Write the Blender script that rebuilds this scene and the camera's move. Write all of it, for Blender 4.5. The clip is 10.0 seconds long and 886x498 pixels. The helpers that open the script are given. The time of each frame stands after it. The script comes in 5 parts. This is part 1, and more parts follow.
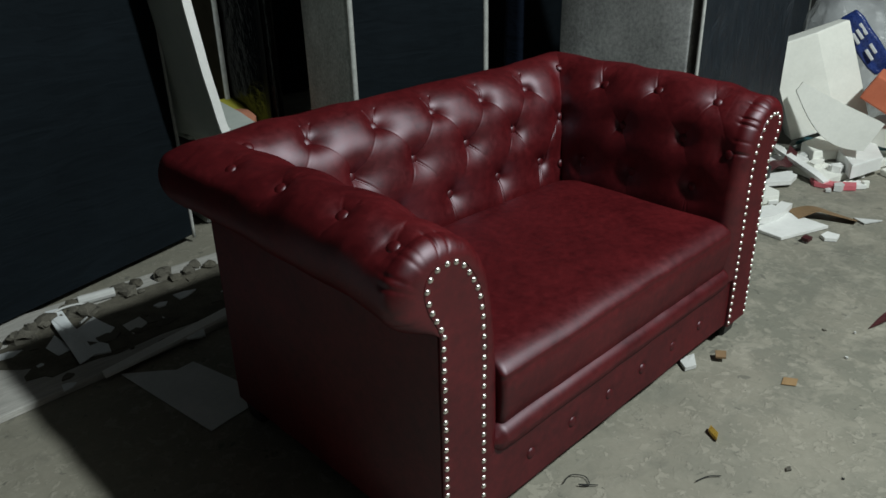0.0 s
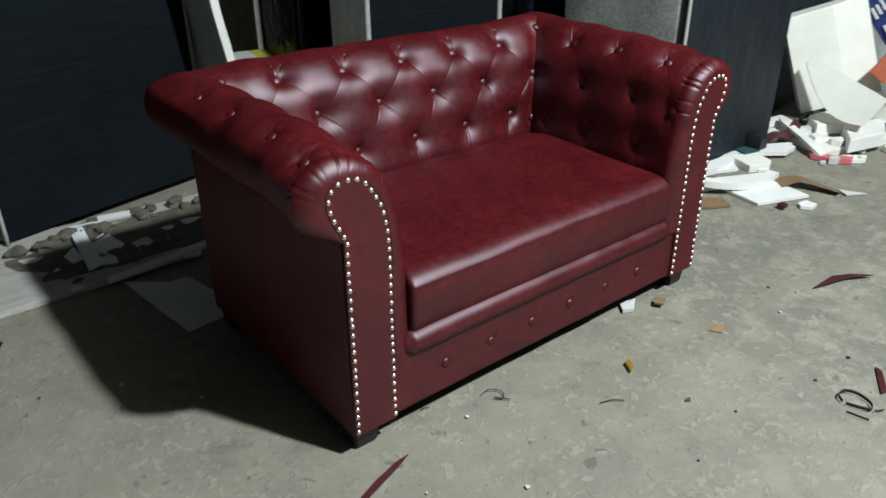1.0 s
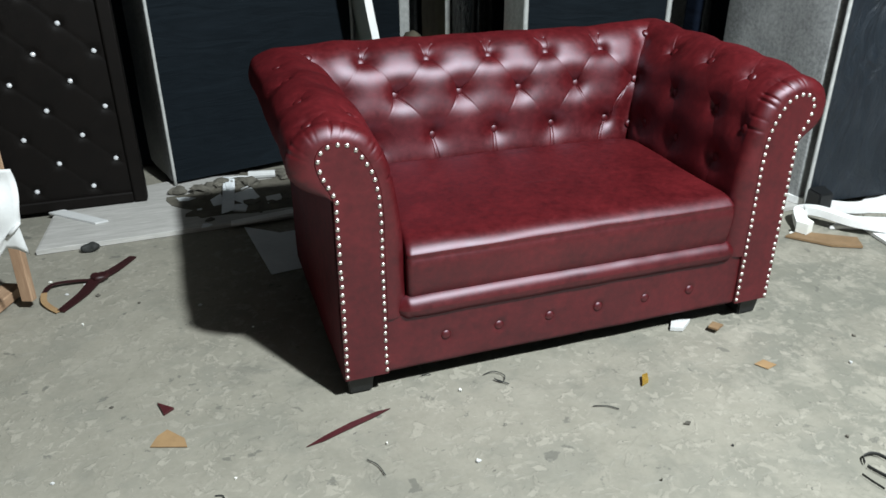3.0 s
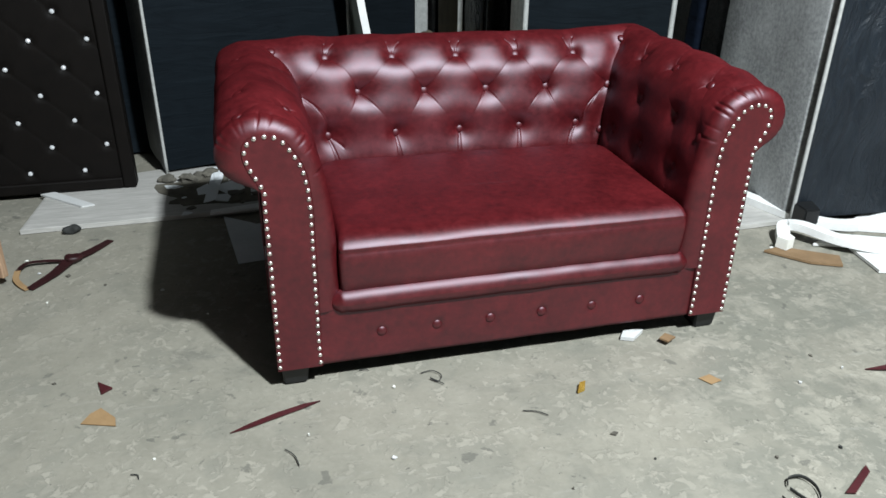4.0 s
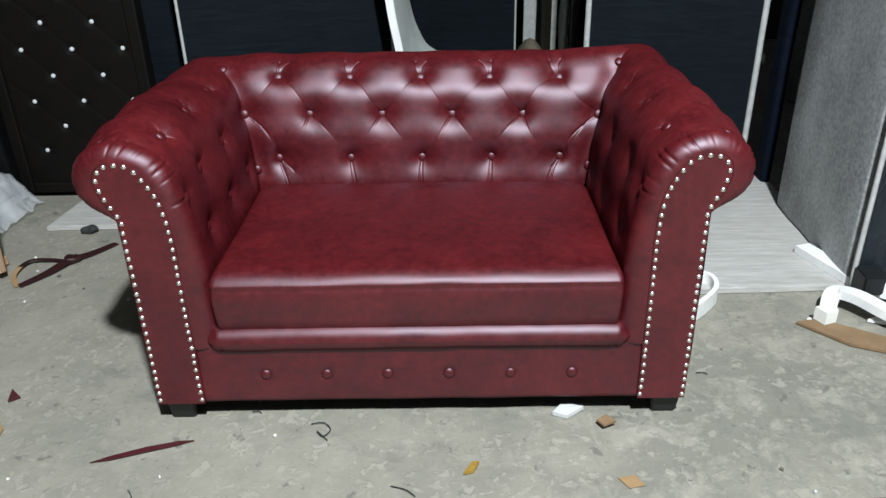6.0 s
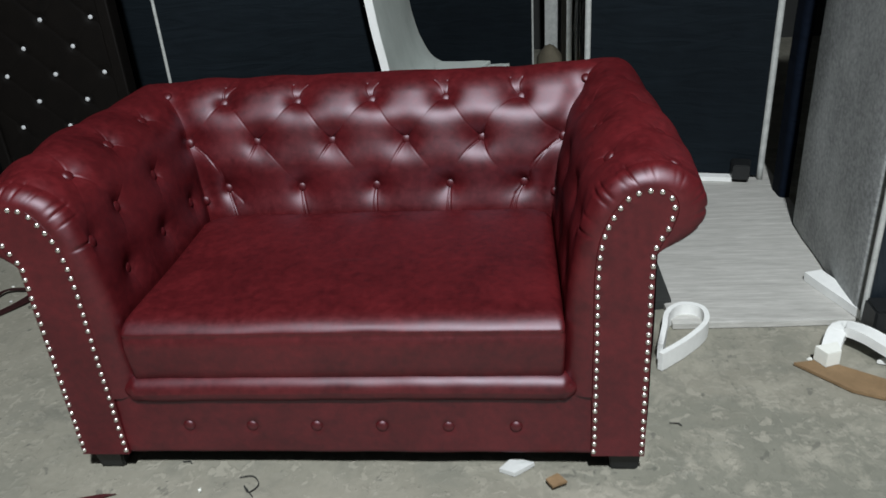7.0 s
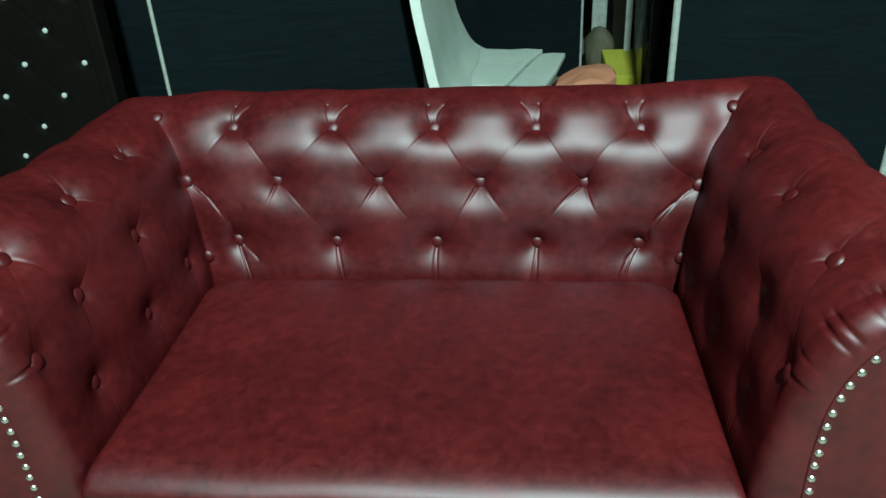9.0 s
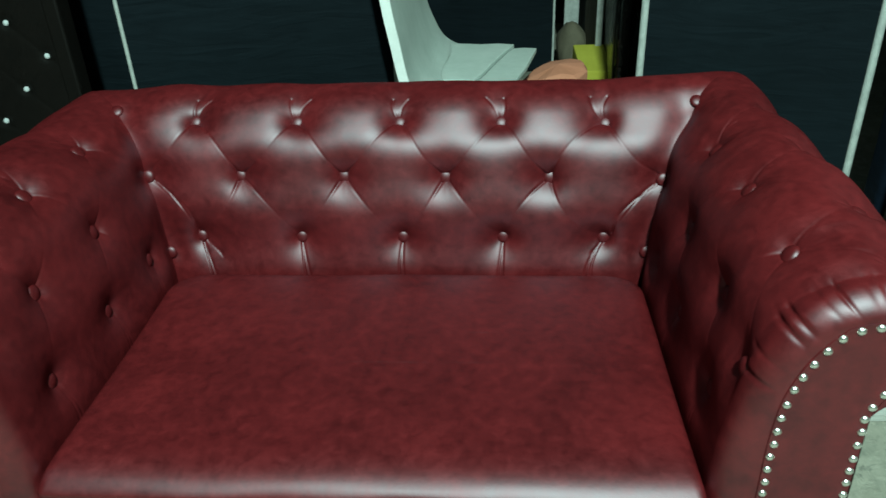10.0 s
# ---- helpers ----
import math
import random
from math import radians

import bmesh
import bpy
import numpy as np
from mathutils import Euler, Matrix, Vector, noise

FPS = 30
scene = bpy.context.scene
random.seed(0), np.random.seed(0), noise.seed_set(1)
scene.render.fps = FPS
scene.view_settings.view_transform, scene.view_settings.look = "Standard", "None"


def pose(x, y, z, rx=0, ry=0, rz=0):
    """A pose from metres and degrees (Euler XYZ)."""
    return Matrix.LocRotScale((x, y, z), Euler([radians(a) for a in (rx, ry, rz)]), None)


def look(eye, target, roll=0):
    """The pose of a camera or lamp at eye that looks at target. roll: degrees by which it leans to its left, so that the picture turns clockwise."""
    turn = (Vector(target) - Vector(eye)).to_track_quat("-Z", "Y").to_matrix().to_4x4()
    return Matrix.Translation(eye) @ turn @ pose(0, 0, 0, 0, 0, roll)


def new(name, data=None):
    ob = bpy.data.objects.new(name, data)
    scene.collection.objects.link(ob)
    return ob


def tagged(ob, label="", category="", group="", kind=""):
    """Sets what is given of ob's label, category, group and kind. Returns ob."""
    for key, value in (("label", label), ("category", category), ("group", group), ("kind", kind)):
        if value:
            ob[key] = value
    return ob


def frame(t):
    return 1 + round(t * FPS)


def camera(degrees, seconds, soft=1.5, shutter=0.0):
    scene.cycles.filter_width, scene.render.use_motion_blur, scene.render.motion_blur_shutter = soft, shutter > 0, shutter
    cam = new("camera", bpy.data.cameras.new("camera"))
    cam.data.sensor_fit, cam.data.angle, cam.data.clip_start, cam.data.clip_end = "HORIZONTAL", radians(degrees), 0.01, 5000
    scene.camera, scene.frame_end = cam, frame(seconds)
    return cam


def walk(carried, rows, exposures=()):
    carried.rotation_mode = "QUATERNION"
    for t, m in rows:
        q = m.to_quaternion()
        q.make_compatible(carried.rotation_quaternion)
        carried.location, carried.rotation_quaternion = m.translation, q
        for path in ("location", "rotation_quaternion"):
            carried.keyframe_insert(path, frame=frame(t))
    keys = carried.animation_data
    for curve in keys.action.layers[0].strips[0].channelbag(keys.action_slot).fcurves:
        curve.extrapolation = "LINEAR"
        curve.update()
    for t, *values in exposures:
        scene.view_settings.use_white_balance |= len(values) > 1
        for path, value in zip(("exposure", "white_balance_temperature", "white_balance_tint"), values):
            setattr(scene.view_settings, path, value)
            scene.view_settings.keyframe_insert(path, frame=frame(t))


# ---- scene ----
cam = camera(61.5, 10.0, shutter=0.35)
METRES, EYE, TILT, LEAN, TURN = 3.4737, 1.347, 0.95, 0.95, -44.8
PATH = [
    (0, (0.026, 0.025, 1.304), (1.296, 1.326, 0.47), -1.5),
    (0.5, (0.058, -0.181, 1.299), (1.281, 1.2, 0.526), -3.0),
    (1, (0.101, -0.377, 1.307), (1.222, 1.009, 0.399), -0.3),
    (1.5, (0.281, -0.488, 1.276), (1.177, 1.061, 0.384), 0.8),
    (2, (0.362, -0.617, 1.278), (1.163, 1.006, 0.427), 0.6),
    (2.5, (0.409, -0.75, 1.285), (1.133, 0.877, 0.373), 2.2),
    (2.7, (0.45, -0.771, 1.287), (1.121, 0.882, 0.382), 1.0),
    (3.8, (0.8, -0.867, 1.282), (1.223, 0.89, 0.426), 0.2),
    (4, (0.824, -0.887, 1.281), (1.288, 0.847, 0.399), 0.8),
    (4.5, (0.973, -0.906, 1.288), (1.288, 0.852, 0.388), -1.7),
    (5, (1.241, -0.917, 1.288), (1.387, 0.858, 0.379), -0.5),
    (5.5, (1.419, -0.827, 1.302), (1.44, 0.975, 0.435), -1.9),
    (5.7, (1.498, -0.777, 1.296), (1.524, 1.019, 0.416), -0.7),
    (6.8, (1.892, -0.603, 1.301), (1.67, 1.182, 0.427), -5.6),
    (7, (1.931, -0.527, 1.297), (1.734, 1.262, 0.425), -4.1),
    (7.5, (1.911, -0.336, 1.308), (1.671, 1.412, 0.365), -3.1),
    (8, (1.863, -0.202, 1.288), (1.358, 1.476, 0.324), -5.0),
    (8.5, (1.821, -0.013, 1.293), (1.358, 1.701, 0.374), -3.1),
    (9, (1.701, 0.075, 1.284), (1.498, 1.823, 0.333), -3.2),
    (9.5, (1.681, 0.079, 1.283), (1.513, 1.827, 0.327), -2.0),
    (10, (1.726, 0.08, 1.281), (1.583, 1.826, 0.316), -2.5),
]
EXPOSURES = [(0.0, -0.85, 6500, 8), (0.5, -0.75, 6500, 8), (1.0, -0.3, 6400, 10), (2.5, 0.2, 6300, 12), (5.7, 0.12, 6200, 14), (6.8, -0.2, 6300, 14), (7.5, -0.75, 6450, 14), (8.0, -0.6, 6300, 4), (8.5, -0.3, 6050, -10), (9.0, -0.08, 5800, -28), (10.0, -0.03, 5800, -28)]
walk(cam, [(t, look(eye, target, roll)) for t, eye, target, roll in PATH], EXPOSURES)

# ---- light ----
world = bpy.data.worlds.new("world")
scene.world = world
world.use_nodes = True
world.node_tree.nodes["Background"].inputs[0].default_value = (0.0015, 0.0017, 0.002, 1)
world.node_tree.nodes["Background"].inputs[1].default_value = 1.0

bulb_data = bpy.data.lights.new("ceiling_bulb", "POINT")
bulb_data.energy = 1690
bulb_data.color = (0.93, 1.0, 0.985)
bulb_data.shadow_soft_size = 0.105
bulb = new("ceiling_bulb", bulb_data)
bulb.matrix_basis = pose(2.18, -1.64, 4.05)


# ---- materials ----
class Nodes:
    """Short hand for one node material."""

    def __init__(self, name):
        self.m = bpy.data.materials.new(name)
        self.m.use_nodes = True
        self.t = self.m.node_tree
        self.b = self.t.nodes["Principled BSDF"]
        self.coords = self.t.nodes.new("ShaderNodeTexCoord").outputs["Object"]

    def link(self, a, b):
        self.t.links.new(a, b)

    def noise(self, scale, detail=4, rough=0.55, stretch=None, distort=0.0):
        n = self.t.nodes.new("ShaderNodeTexNoise")
        n.inputs["Scale"].default_value = scale
        n.inputs["Detail"].default_value = detail
        n.inputs["Roughness"].default_value = rough
        n.inputs["Distortion"].default_value = distort
        src = self.coords
        if stretch:
            mp = self.t.nodes.new("ShaderNodeMapping")
            mp.inputs["Scale"].default_value = stretch
            self.link(self.coords, mp.inputs[0])
            src = mp.outputs[0]
        self.link(src, n.inputs["Vector"])
        return n.outputs["Fac"]

    def voronoi(self, scale, feature="F1", rand=1.0):
        n = self.t.nodes.new("ShaderNodeTexVoronoi")
        n.feature = feature
        n.inputs["Scale"].default_value = scale
        n.inputs["Randomness"].default_value = rand
        self.link(self.coords, n.inputs["Vector"])
        return n.outputs["Distance"]

    def ramp(self, fac, stops):
        r = self.t.nodes.new("ShaderNodeValToRGB")
        e = r.color_ramp.elements
        while len(e) < len(stops):
            e.new(0.5)
        for el, (p, c) in zip(e, stops):
            el.position = p
            el.color = (*c, 1) if isinstance(c, tuple) else (c, c, c, 1)
        self.link(fac, r.inputs[0])
        return r.outputs[0]

    def mix(self, fac, a, b, mode="MIX"):
        n = self.t.nodes.new("ShaderNodeMix")
        n.data_type = "RGBA"
        n.blend_type = mode
        for sock, val in ((n.inputs[0], fac), (n.inputs[6], a), (n.inputs[7], b)):
            if isinstance(val, (int, float)):
                sock.default_value = val
            elif isinstance(val, tuple):
                sock.default_value = (*val, 1)
            else:
                self.link(val, sock)
        return n.outputs[2]

    def bump(self, height, strength, distance, prev=None):
        n = self.t.nodes.new("ShaderNodeBump")
        n.inputs["Strength"].default_value = strength
        n.inputs["Distance"].default_value = distance
        self.link(height, n.inputs["Height"])
        if prev is not None:
            self.link(prev, n.inputs["Normal"])
        self.link(n.outputs[0], self.b.inputs["Normal"])
        return n.outputs[0]

    def colour(self, c):
        if isinstance(c, tuple):
            self.b.inputs["Base Color"].default_value = (*c, 1)
        else:
            self.link(c, self.b.inputs["Base Color"])

    def rough(self, r):
        if isinstance(r, (int, float)):
            self.b.inputs["Roughness"].default_value = r
        else:
            self.link(r, self.b.inputs["Roughness"])


def plain(name, c1, c2, scale=12, rough=0.7, bump=0.2, bump_scale=90, metal=0.0, stretch=None, spec=0.5, distance=0.002):
    """A two-tone surface with grain and fine relief."""
    n = Nodes(name)
    a = n.noise(scale, 5, 0.6, stretch)
    b = n.noise(scale * 7, 3, 0.6, stretch)
    f = n.mix(0.35, a, b)
    n.colour(n.ramp(f, [(0.3, c1), (0.7, c2)]))
    n.rough(n.ramp(b, [(0.3, max(0.02, rough - 0.08)), (0.7, min(1, rough + 0.08))]))
    n.b.inputs["Metallic"].default_value = metal
    n.b.inputs["Specular IOR Level"].default_value = spec
    if bump:
        n.bump(n.noise(bump_scale, 4, 0.6, stretch), bump, distance)
    return n.m


def make_leather():
    n = Nodes("burgundy_leather")
    big = n.noise(5, 5, 0.6, distort=0.6)
    mid = n.noise(48, 5, 0.62, distort=0.3)
    col = n.ramp(n.mix(0.5, big, mid), [(0.36, (0.044, 0.0050, 0.0064)), (0.5, (0.070, 0.0074, 0.0093)), (0.64, (0.099, 0.0104, 0.0128))])
    h1 = n.bump(n.voronoi(420), 0.08, 0.0006)
    h2 = n.bump(n.noise(24, 3, 0.5), 0.06, 0.005, h1)
    skin = n.bump(n.noise(120, 3, 0.6), 0.05, 0.0015, h2)
    # matt dyed body under a satin finish, hazy with a tighter polish on top
    body = n.t.nodes.new("ShaderNodeBsdfDiffuse")
    haze = n.t.nodes.new("ShaderNodeBsdfGlossy")
    polish = n.t.nodes.new("ShaderNodeBsdfGlossy")
    finish = n.t.nodes.new("ShaderNodeMixShader")
    finish.inputs[0].default_value = 0.58
    edge = n.t.nodes.new("ShaderNodeFresnel")
    edge.inputs["IOR"].default_value = 1.63
    both = n.t.nodes.new("ShaderNodeMixShader")
    n.link(col, body.inputs["Color"])
    n.link(n.ramp(mid, [(0.3, 0.54), (0.7, 0.60)]), haze.inputs["Roughness"])
    n.link(n.ramp(big, [(0.3, 0.43), (0.7, 0.49)]), polish.inputs["Roughness"])
    for node in (body, haze, polish, edge):
        n.link(skin, node.inputs["Normal"])
    for node in (haze, polish):
        node.distribution = "BECKMANN"
        node.inputs["Color"].default_value = (0.97, 0.88, 1.0, 1)
    cap = n.t.nodes.new("ShaderNodeMath")
    cap.operation = "MINIMUM"
    cap.inputs[1].default_value = 0.064
    n.link(edge.outputs[0], cap.inputs[0])
    n.link(haze.outputs[0], finish.inputs[1])
    n.link(polish.outputs[0], finish.inputs[2])
    n.link(cap.outputs[0], both.inputs[0])
    n.link(body.outputs[0], both.inputs[1])
    n.link(finish.outputs[0], both.inputs[2])
    n.link(both.outputs[0], n.t.nodes["Material Output"].inputs["Surface"])
    n.t.nodes.remove(n.b)
    return n.m


def make_concrete():
    n = Nodes("worn_concrete")
    sep = n.t.nodes.new("ShaderNodeSeparateXYZ")
    n.link(n.coords, sep.inputs[0])

    def span(lo, hi):
        """0 to 1 along the floor's x, from lo to hi."""
        m = n.t.nodes.new("ShaderNodeMapRange")
        m.inputs["From Min"].default_value = lo
        m.inputs["From Max"].default_value = hi
        n.link(sep.outputs[0], m.inputs["Value"])
        return m.outputs["Result"]

    def times(a, b):
        return n.mix(1.0, a, b, "MULTIPLY")

    broad = n.noise(0.9, 4, 0.55, distort=0.3)
    mid = n.noise(9, 7, 0.65, distort=0.3)
    fine = n.noise(60, 6, 0.75)
    base = n.ramp(n.mix(0.4, broad, mid), [(0.36, (0.200, 0.190, 0.153)), (0.5, (0.247, 0.233, 0.188)), (0.64, (0.285, 0.268, 0.218))])
    base = n.mix(0.15, base, n.ramp(fine, [(0.3, (0.08, 0.078, 0.065)), (0.7, (0.33, 0.325, 0.285))]))
    worn = n.ramp(n.mix(0.45, span(1.1, 2.7), n.noise(1.3, 3, 0.5)), [(0.28, 0.15), (0.62, 1.0)])
    # smooth grey-green screed where the pale top coat has come away
    screed = n.ramp(n.noise(2.7, 7, 0.62, distort=0.7), [(0.44, 0.0), (0.58, 0.66)])
    base = n.mix(times(screed, worn), base, (0.165, 0.166, 0.136))
    shade = n.ramp(n.noise(5.5, 6, 0.6, distort=0.5), [(0.50, 0.0), (0.60, 0.35)])
    base = n.mix(shade, base, (0.160, 0.160, 0.134))
    # cream islands of top coat with crisp ragged edges
    island = n.ramp(n.noise(8.0, 10, 0.68, distort=0.35), [(0.50, 0.0), (0.535, 0.22), (0.60, 0.62)])
    base = n.mix(times(island, worn), base, (0.325, 0.306, 0.252))
    flake = n.ramp(n.noise(21, 6, 0.62, distort=0.4), [(0.575, 0.0), (0.60, 0.6)])
    where = n.ramp(n.noise(1.7, 4, 0.6), [(0.40, 0.2), (0.56, 1.0)])
    base = n.mix(times(flake, where), base, (0.345, 0.325, 0.270))
    # oily stains, pits, dark grit and pale scuffs
    stain = n.ramp(n.noise(2.3, 7, 0.66, (1.0, 1.3, 1.0), 0.6), [(0.60, 0.0), (0.68, 0.35)])
    base = n.mix(stain, base, (0.082, 0.084, 0.072))
    pits = n.ramp(n.noise(13, 5, 0.6, distort=0.3), [(0.64, 0.0), (0.67, 0.55)])
    base = n.mix(pits, base, (0.075, 0.076, 0.066))
    specks = n.ramp(n.noise(42, 3, 0.75), [(0.68, 0.0), (0.72, 0.75)])
    base = n.mix(specks, base, (0.065, 0.064, 0.055))
    scuff = n.ramp(n.noise(5, 8, 0.75, (1.0, 6.0, 1.0), 0.3), [(0.60, 0.0), (0.64, 0.3)])
    base = n.mix(scuff, base, (0.30, 0.295, 0.26))
    chips = n.ramp(n.noise(34, 4, 0.6, distort=0.6), [(0.57, 0.0), (0.60, 0.5)])
    base = n.mix(times(chips, n.ramp(n.noise(3.1, 5, 0.65), [(0.42, 0.0), (0.58, 0.85)])), base, (0.370, 0.348, 0.290))
    grime = n.ramp(n.noise(19, 6, 0.7, (1.6, 0.8, 1.0), 0.5), [(0.56, 0.0), (0.62, 0.34)])
    base = n.mix(times(grime, worn), base, (0.130, 0.130, 0.106))
    n.colour(base)
    n.rough(n.ramp(mid, [(0.3, 0.58), (0.7, 0.82)]))
    h = n.bump(n.mix(0.5, times(island, worn), flake), 0.6, 0.006)
    h = n.bump(chips, 0.4, 0.003, h)
    h = n.bump(pits, -0.3, 0.004, h)
    n.bump(n.noise(70, 5, 0.7), 0.3, 0.0025, h)
    return n.m


def make_cloth(name, c1, c2, rough=0.85):
    """Thin stretched dust cloth with soft creases."""
    n = Nodes(name)
    a = n.noise(3, 5, 0.6)
    crease = n.noise(7, 4, 0.55, (0.5, 1.0, 3.0), 1.5)
    weave = n.voronoi(500)
    n.colour(n.ramp(n.mix(0.5, a, crease), [(0.3, c1), (0.7, c2)]))
    n.rough(rough)
    n.b.inputs["Specular IOR Level"].default_value = 0.1
    h = n.bump(crease, 0.5, 0.012)
    n.bump(weave, 0.15, 0.0006, h)
    return n.m


def make_creased_cloth():
    """Black cloth with a faint sheen, creased from lying folded."""
    n = Nodes("creased_black_cloth")
    crease = n.noise(6, 6, 0.62, (2.6, 2.6, 0.7), 1.6)
    n.colour(n.ramp(n.mix(0.4, crease, n.noise(40, 4, 0.6)), [(0.35, (0.0068, 0.0105, 0.0155)), (0.65, (0.0135, 0.0195, 0.027))]))
    n.rough(0.5)
    n.b.inputs["Specular IOR Level"].default_value = 0.35
    n.bump(crease, 0.8, 0.03)
    return n.m


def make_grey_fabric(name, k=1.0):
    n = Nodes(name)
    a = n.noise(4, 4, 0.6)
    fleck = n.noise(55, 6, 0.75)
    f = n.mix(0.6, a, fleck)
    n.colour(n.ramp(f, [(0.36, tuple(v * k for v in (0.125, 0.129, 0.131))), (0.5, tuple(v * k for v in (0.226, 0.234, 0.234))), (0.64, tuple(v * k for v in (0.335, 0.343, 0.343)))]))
    n.rough(0.92)
    n.bump(n.noise(160, 4, 0.7), 0.4, 0.002)
    return n.m


def make_wood_grain(name, dark, light, rough=0.6, axis=(1.2, 14, 14), bump=0.25):
    n = Nodes(name)
    g = n.noise(3.5, 7, 0.65, axis, 0.8)
    f = n.noise(11, 5, 0.7, axis, 0.2)
    n.colour(n.ramp(n.mix(0.45, g, f), [(0.33, dark), (0.52, tuple((a + b) / 2 for a, b in zip(dark, light))), (0.66, light)]))
    n.rough(rough)
    n.bump(f, bump, 0.003)
    return n.m


def make_plastic_film(name, tint, alpha):
    n = Nodes(name)
    n.colour(tint)
    n.rough(0.22)
    n.b.inputs["Alpha"].default_value = alpha
    n.bump(n.noise(16, 5, 0.65, distort=1.4), 0.7, 0.01)
    return n.m


LEATHER = make_leather()
CONCRETE = make_concrete()
BLACK_CLOTH = make_cloth("black_dust_cloth", (0.0032, 0.0053, 0.0074), (0.0064, 0.0102, 0.0138))
CREASED_CLOTH = make_creased_cloth()
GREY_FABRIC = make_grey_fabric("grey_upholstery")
# scaled near black so the gap behind the headboard stays dark
GAP_FILL_FABRIC = make_grey_fabric("gap_fill_upholstery", 0.08)
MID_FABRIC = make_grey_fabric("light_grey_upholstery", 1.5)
# colour raised to stand in for fill light on the sofa's left side
BRIGHTENED_FABRIC = make_grey_fabric("brightened_grey_upholstery", 2.1)
LAMINATE = make_wood_grain("grey_wood_grain", (0.30, 0.293, 0.272), (0.57, 0.558, 0.53), 0.55)
PINE = make_wood_grain("raw_pine", (0.25, 0.15, 0.088), (0.43, 0.29, 0.185), 0.7, (12, 12, 1.2))
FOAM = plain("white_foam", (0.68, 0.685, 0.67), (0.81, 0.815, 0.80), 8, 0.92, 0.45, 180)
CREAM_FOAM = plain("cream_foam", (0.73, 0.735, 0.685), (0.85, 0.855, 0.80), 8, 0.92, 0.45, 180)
# white foam whose shaded faces are painted in as a darker colour
SHADED_FOAM = plain("shaded_foam", (0.38, 0.42, 0.395), (0.48, 0.52, 0.49), 5, 0.92, 0.4, 150)
SHADED_FOAM.node_tree.nodes["Principled BSDF"].inputs["Subsurface Weight"].default_value = 0.8
SHADED_FOAM.node_tree.nodes["Principled BSDF"].inputs["Subsurface Radius"].default_value = (0.05, 0.05, 0.05)
SHADED_FOAM.node_tree.nodes["Principled BSDF"].inputs["Subsurface Scale"].default_value = 1.0
GREY_FOAM = plain("grey_foam", (0.2652, 0.2808, 0.273), (0.3588, 0.3744, 0.3666), 6, 0.95, 0.45, 150)
YELLOW_FOAM = plain("yellow_foam", (0.351, 0.3276, 0.0312), (0.4524, 0.4212, 0.0546), 9, 0.9, 0.4, 160)
PEACH_FOAM = plain("peach_foam", (0.468, 0.1872, 0.1092), (0.5616, 0.2418, 0.156), 9, 0.9, 0.4, 160)
ORANGE_FOAM = plain("orange_foam", (0.4836, 0.1248, 0.0624), (0.585, 0.1716, 0.0936), 9, 0.9, 0.4, 160)
PIPING = plain("pale_selvedge", (0.28, 0.29, 0.28), (0.5, 0.51, 0.49), 30, 0.9, 0.5, 200)
BLACK_PLASTIC = plain("black_plastic", (0.00468, 0.00546, 0.00624), (0.01092, 0.0117, 0.01248), 20, 0.45, 0.1, 120)
CHROME = plain("nickel_nail", (0.86, 0.84, 0.80), (0.96, 0.94, 0.90), 40, 0.33, 0.0, metal=1.0)
CRYSTAL = plain("crystal_stud", (0.55, 0.57, 0.60), (0.95, 0.96, 0.97), 150, 0.14, 0.0, spec=1.0, metal=0.25)
BROWN_LEATHER = plain("dark_brown_leatherette", (0.0021, 0.0015, 0.0012), (0.0046, 0.0033, 0.0026), 14, 0.6, 0.3, 220, spec=0.16)
NAVY = make_cloth("navy_cloth", (0.0012, 0.0028, 0.007), (0.003, 0.0065, 0.015))
BLACK_FILM = plain("black_stretch_film", (0.00312, 0.00312, 0.0039), (0.00936, 0.00936, 0.00936), 10, 0.14, 0.8, 14, distance=0.02)
DRAPE = plain("black_drape", (0.0012, 0.0014, 0.0018), (0.0032, 0.0034, 0.004), 5, 0.5, 0.3, 9, spec=0.2, distance=0.01)
SCRAP_RED = plain("burgundy_offcut", (0.036, 0.006, 0.0078), (0.072, 0.012, 0.015), 20, 0.5, 0.2, 150)
DARK_RED = plain("dark_maroon_leather", (0.014, 0.003, 0.0035), (0.036, 0.006, 0.007), 20, 0.55, 0.3, 120)
TAN = plain("tan_backing", (0.234, 0.1443, 0.0663), (0.3276, 0.2106, 0.1014), 18, 0.8, 0.2, 150)
CARD = plain("brown_card", (0.156, 0.0975, 0.0468), (0.2574, 0.1638, 0.0858), 12, 0.8, 0.25, 90)
TEAL = plain("teal_cloth", (0.00936, 0.0429, 0.0507), (0.0195, 0.078, 0.0897), 16, 0.85, 0.4, 140)
PINK = plain("pink_offcut", (0.50, 0.09, 0.12), (0.64, 0.17, 0.20), 16, 0.6, 0.2, 140)
GOLD = plain("gold_wrapper", (0.42, 0.25, 0.03), (0.60, 0.40, 0.08), 60, 0.3, 0.4, 160, metal=0.6)
BLUE_PACK = plain("blue_pack", (0.008, 0.018, 0.10), (0.03, 0.06, 0.24), 16, 0.3, 0.7, 30, distance=0.006)
WHITE_PRINT = plain("white_print", (0.546, 0.5616, 0.5772), (0.624, 0.6396, 0.6552), 20, 0.4, 0.0)
PAPER = plain("white_paper", (0.5148, 0.5226, 0.5148), (0.6084, 0.6162, 0.6084), 14, 0.8, 0.2, 90)
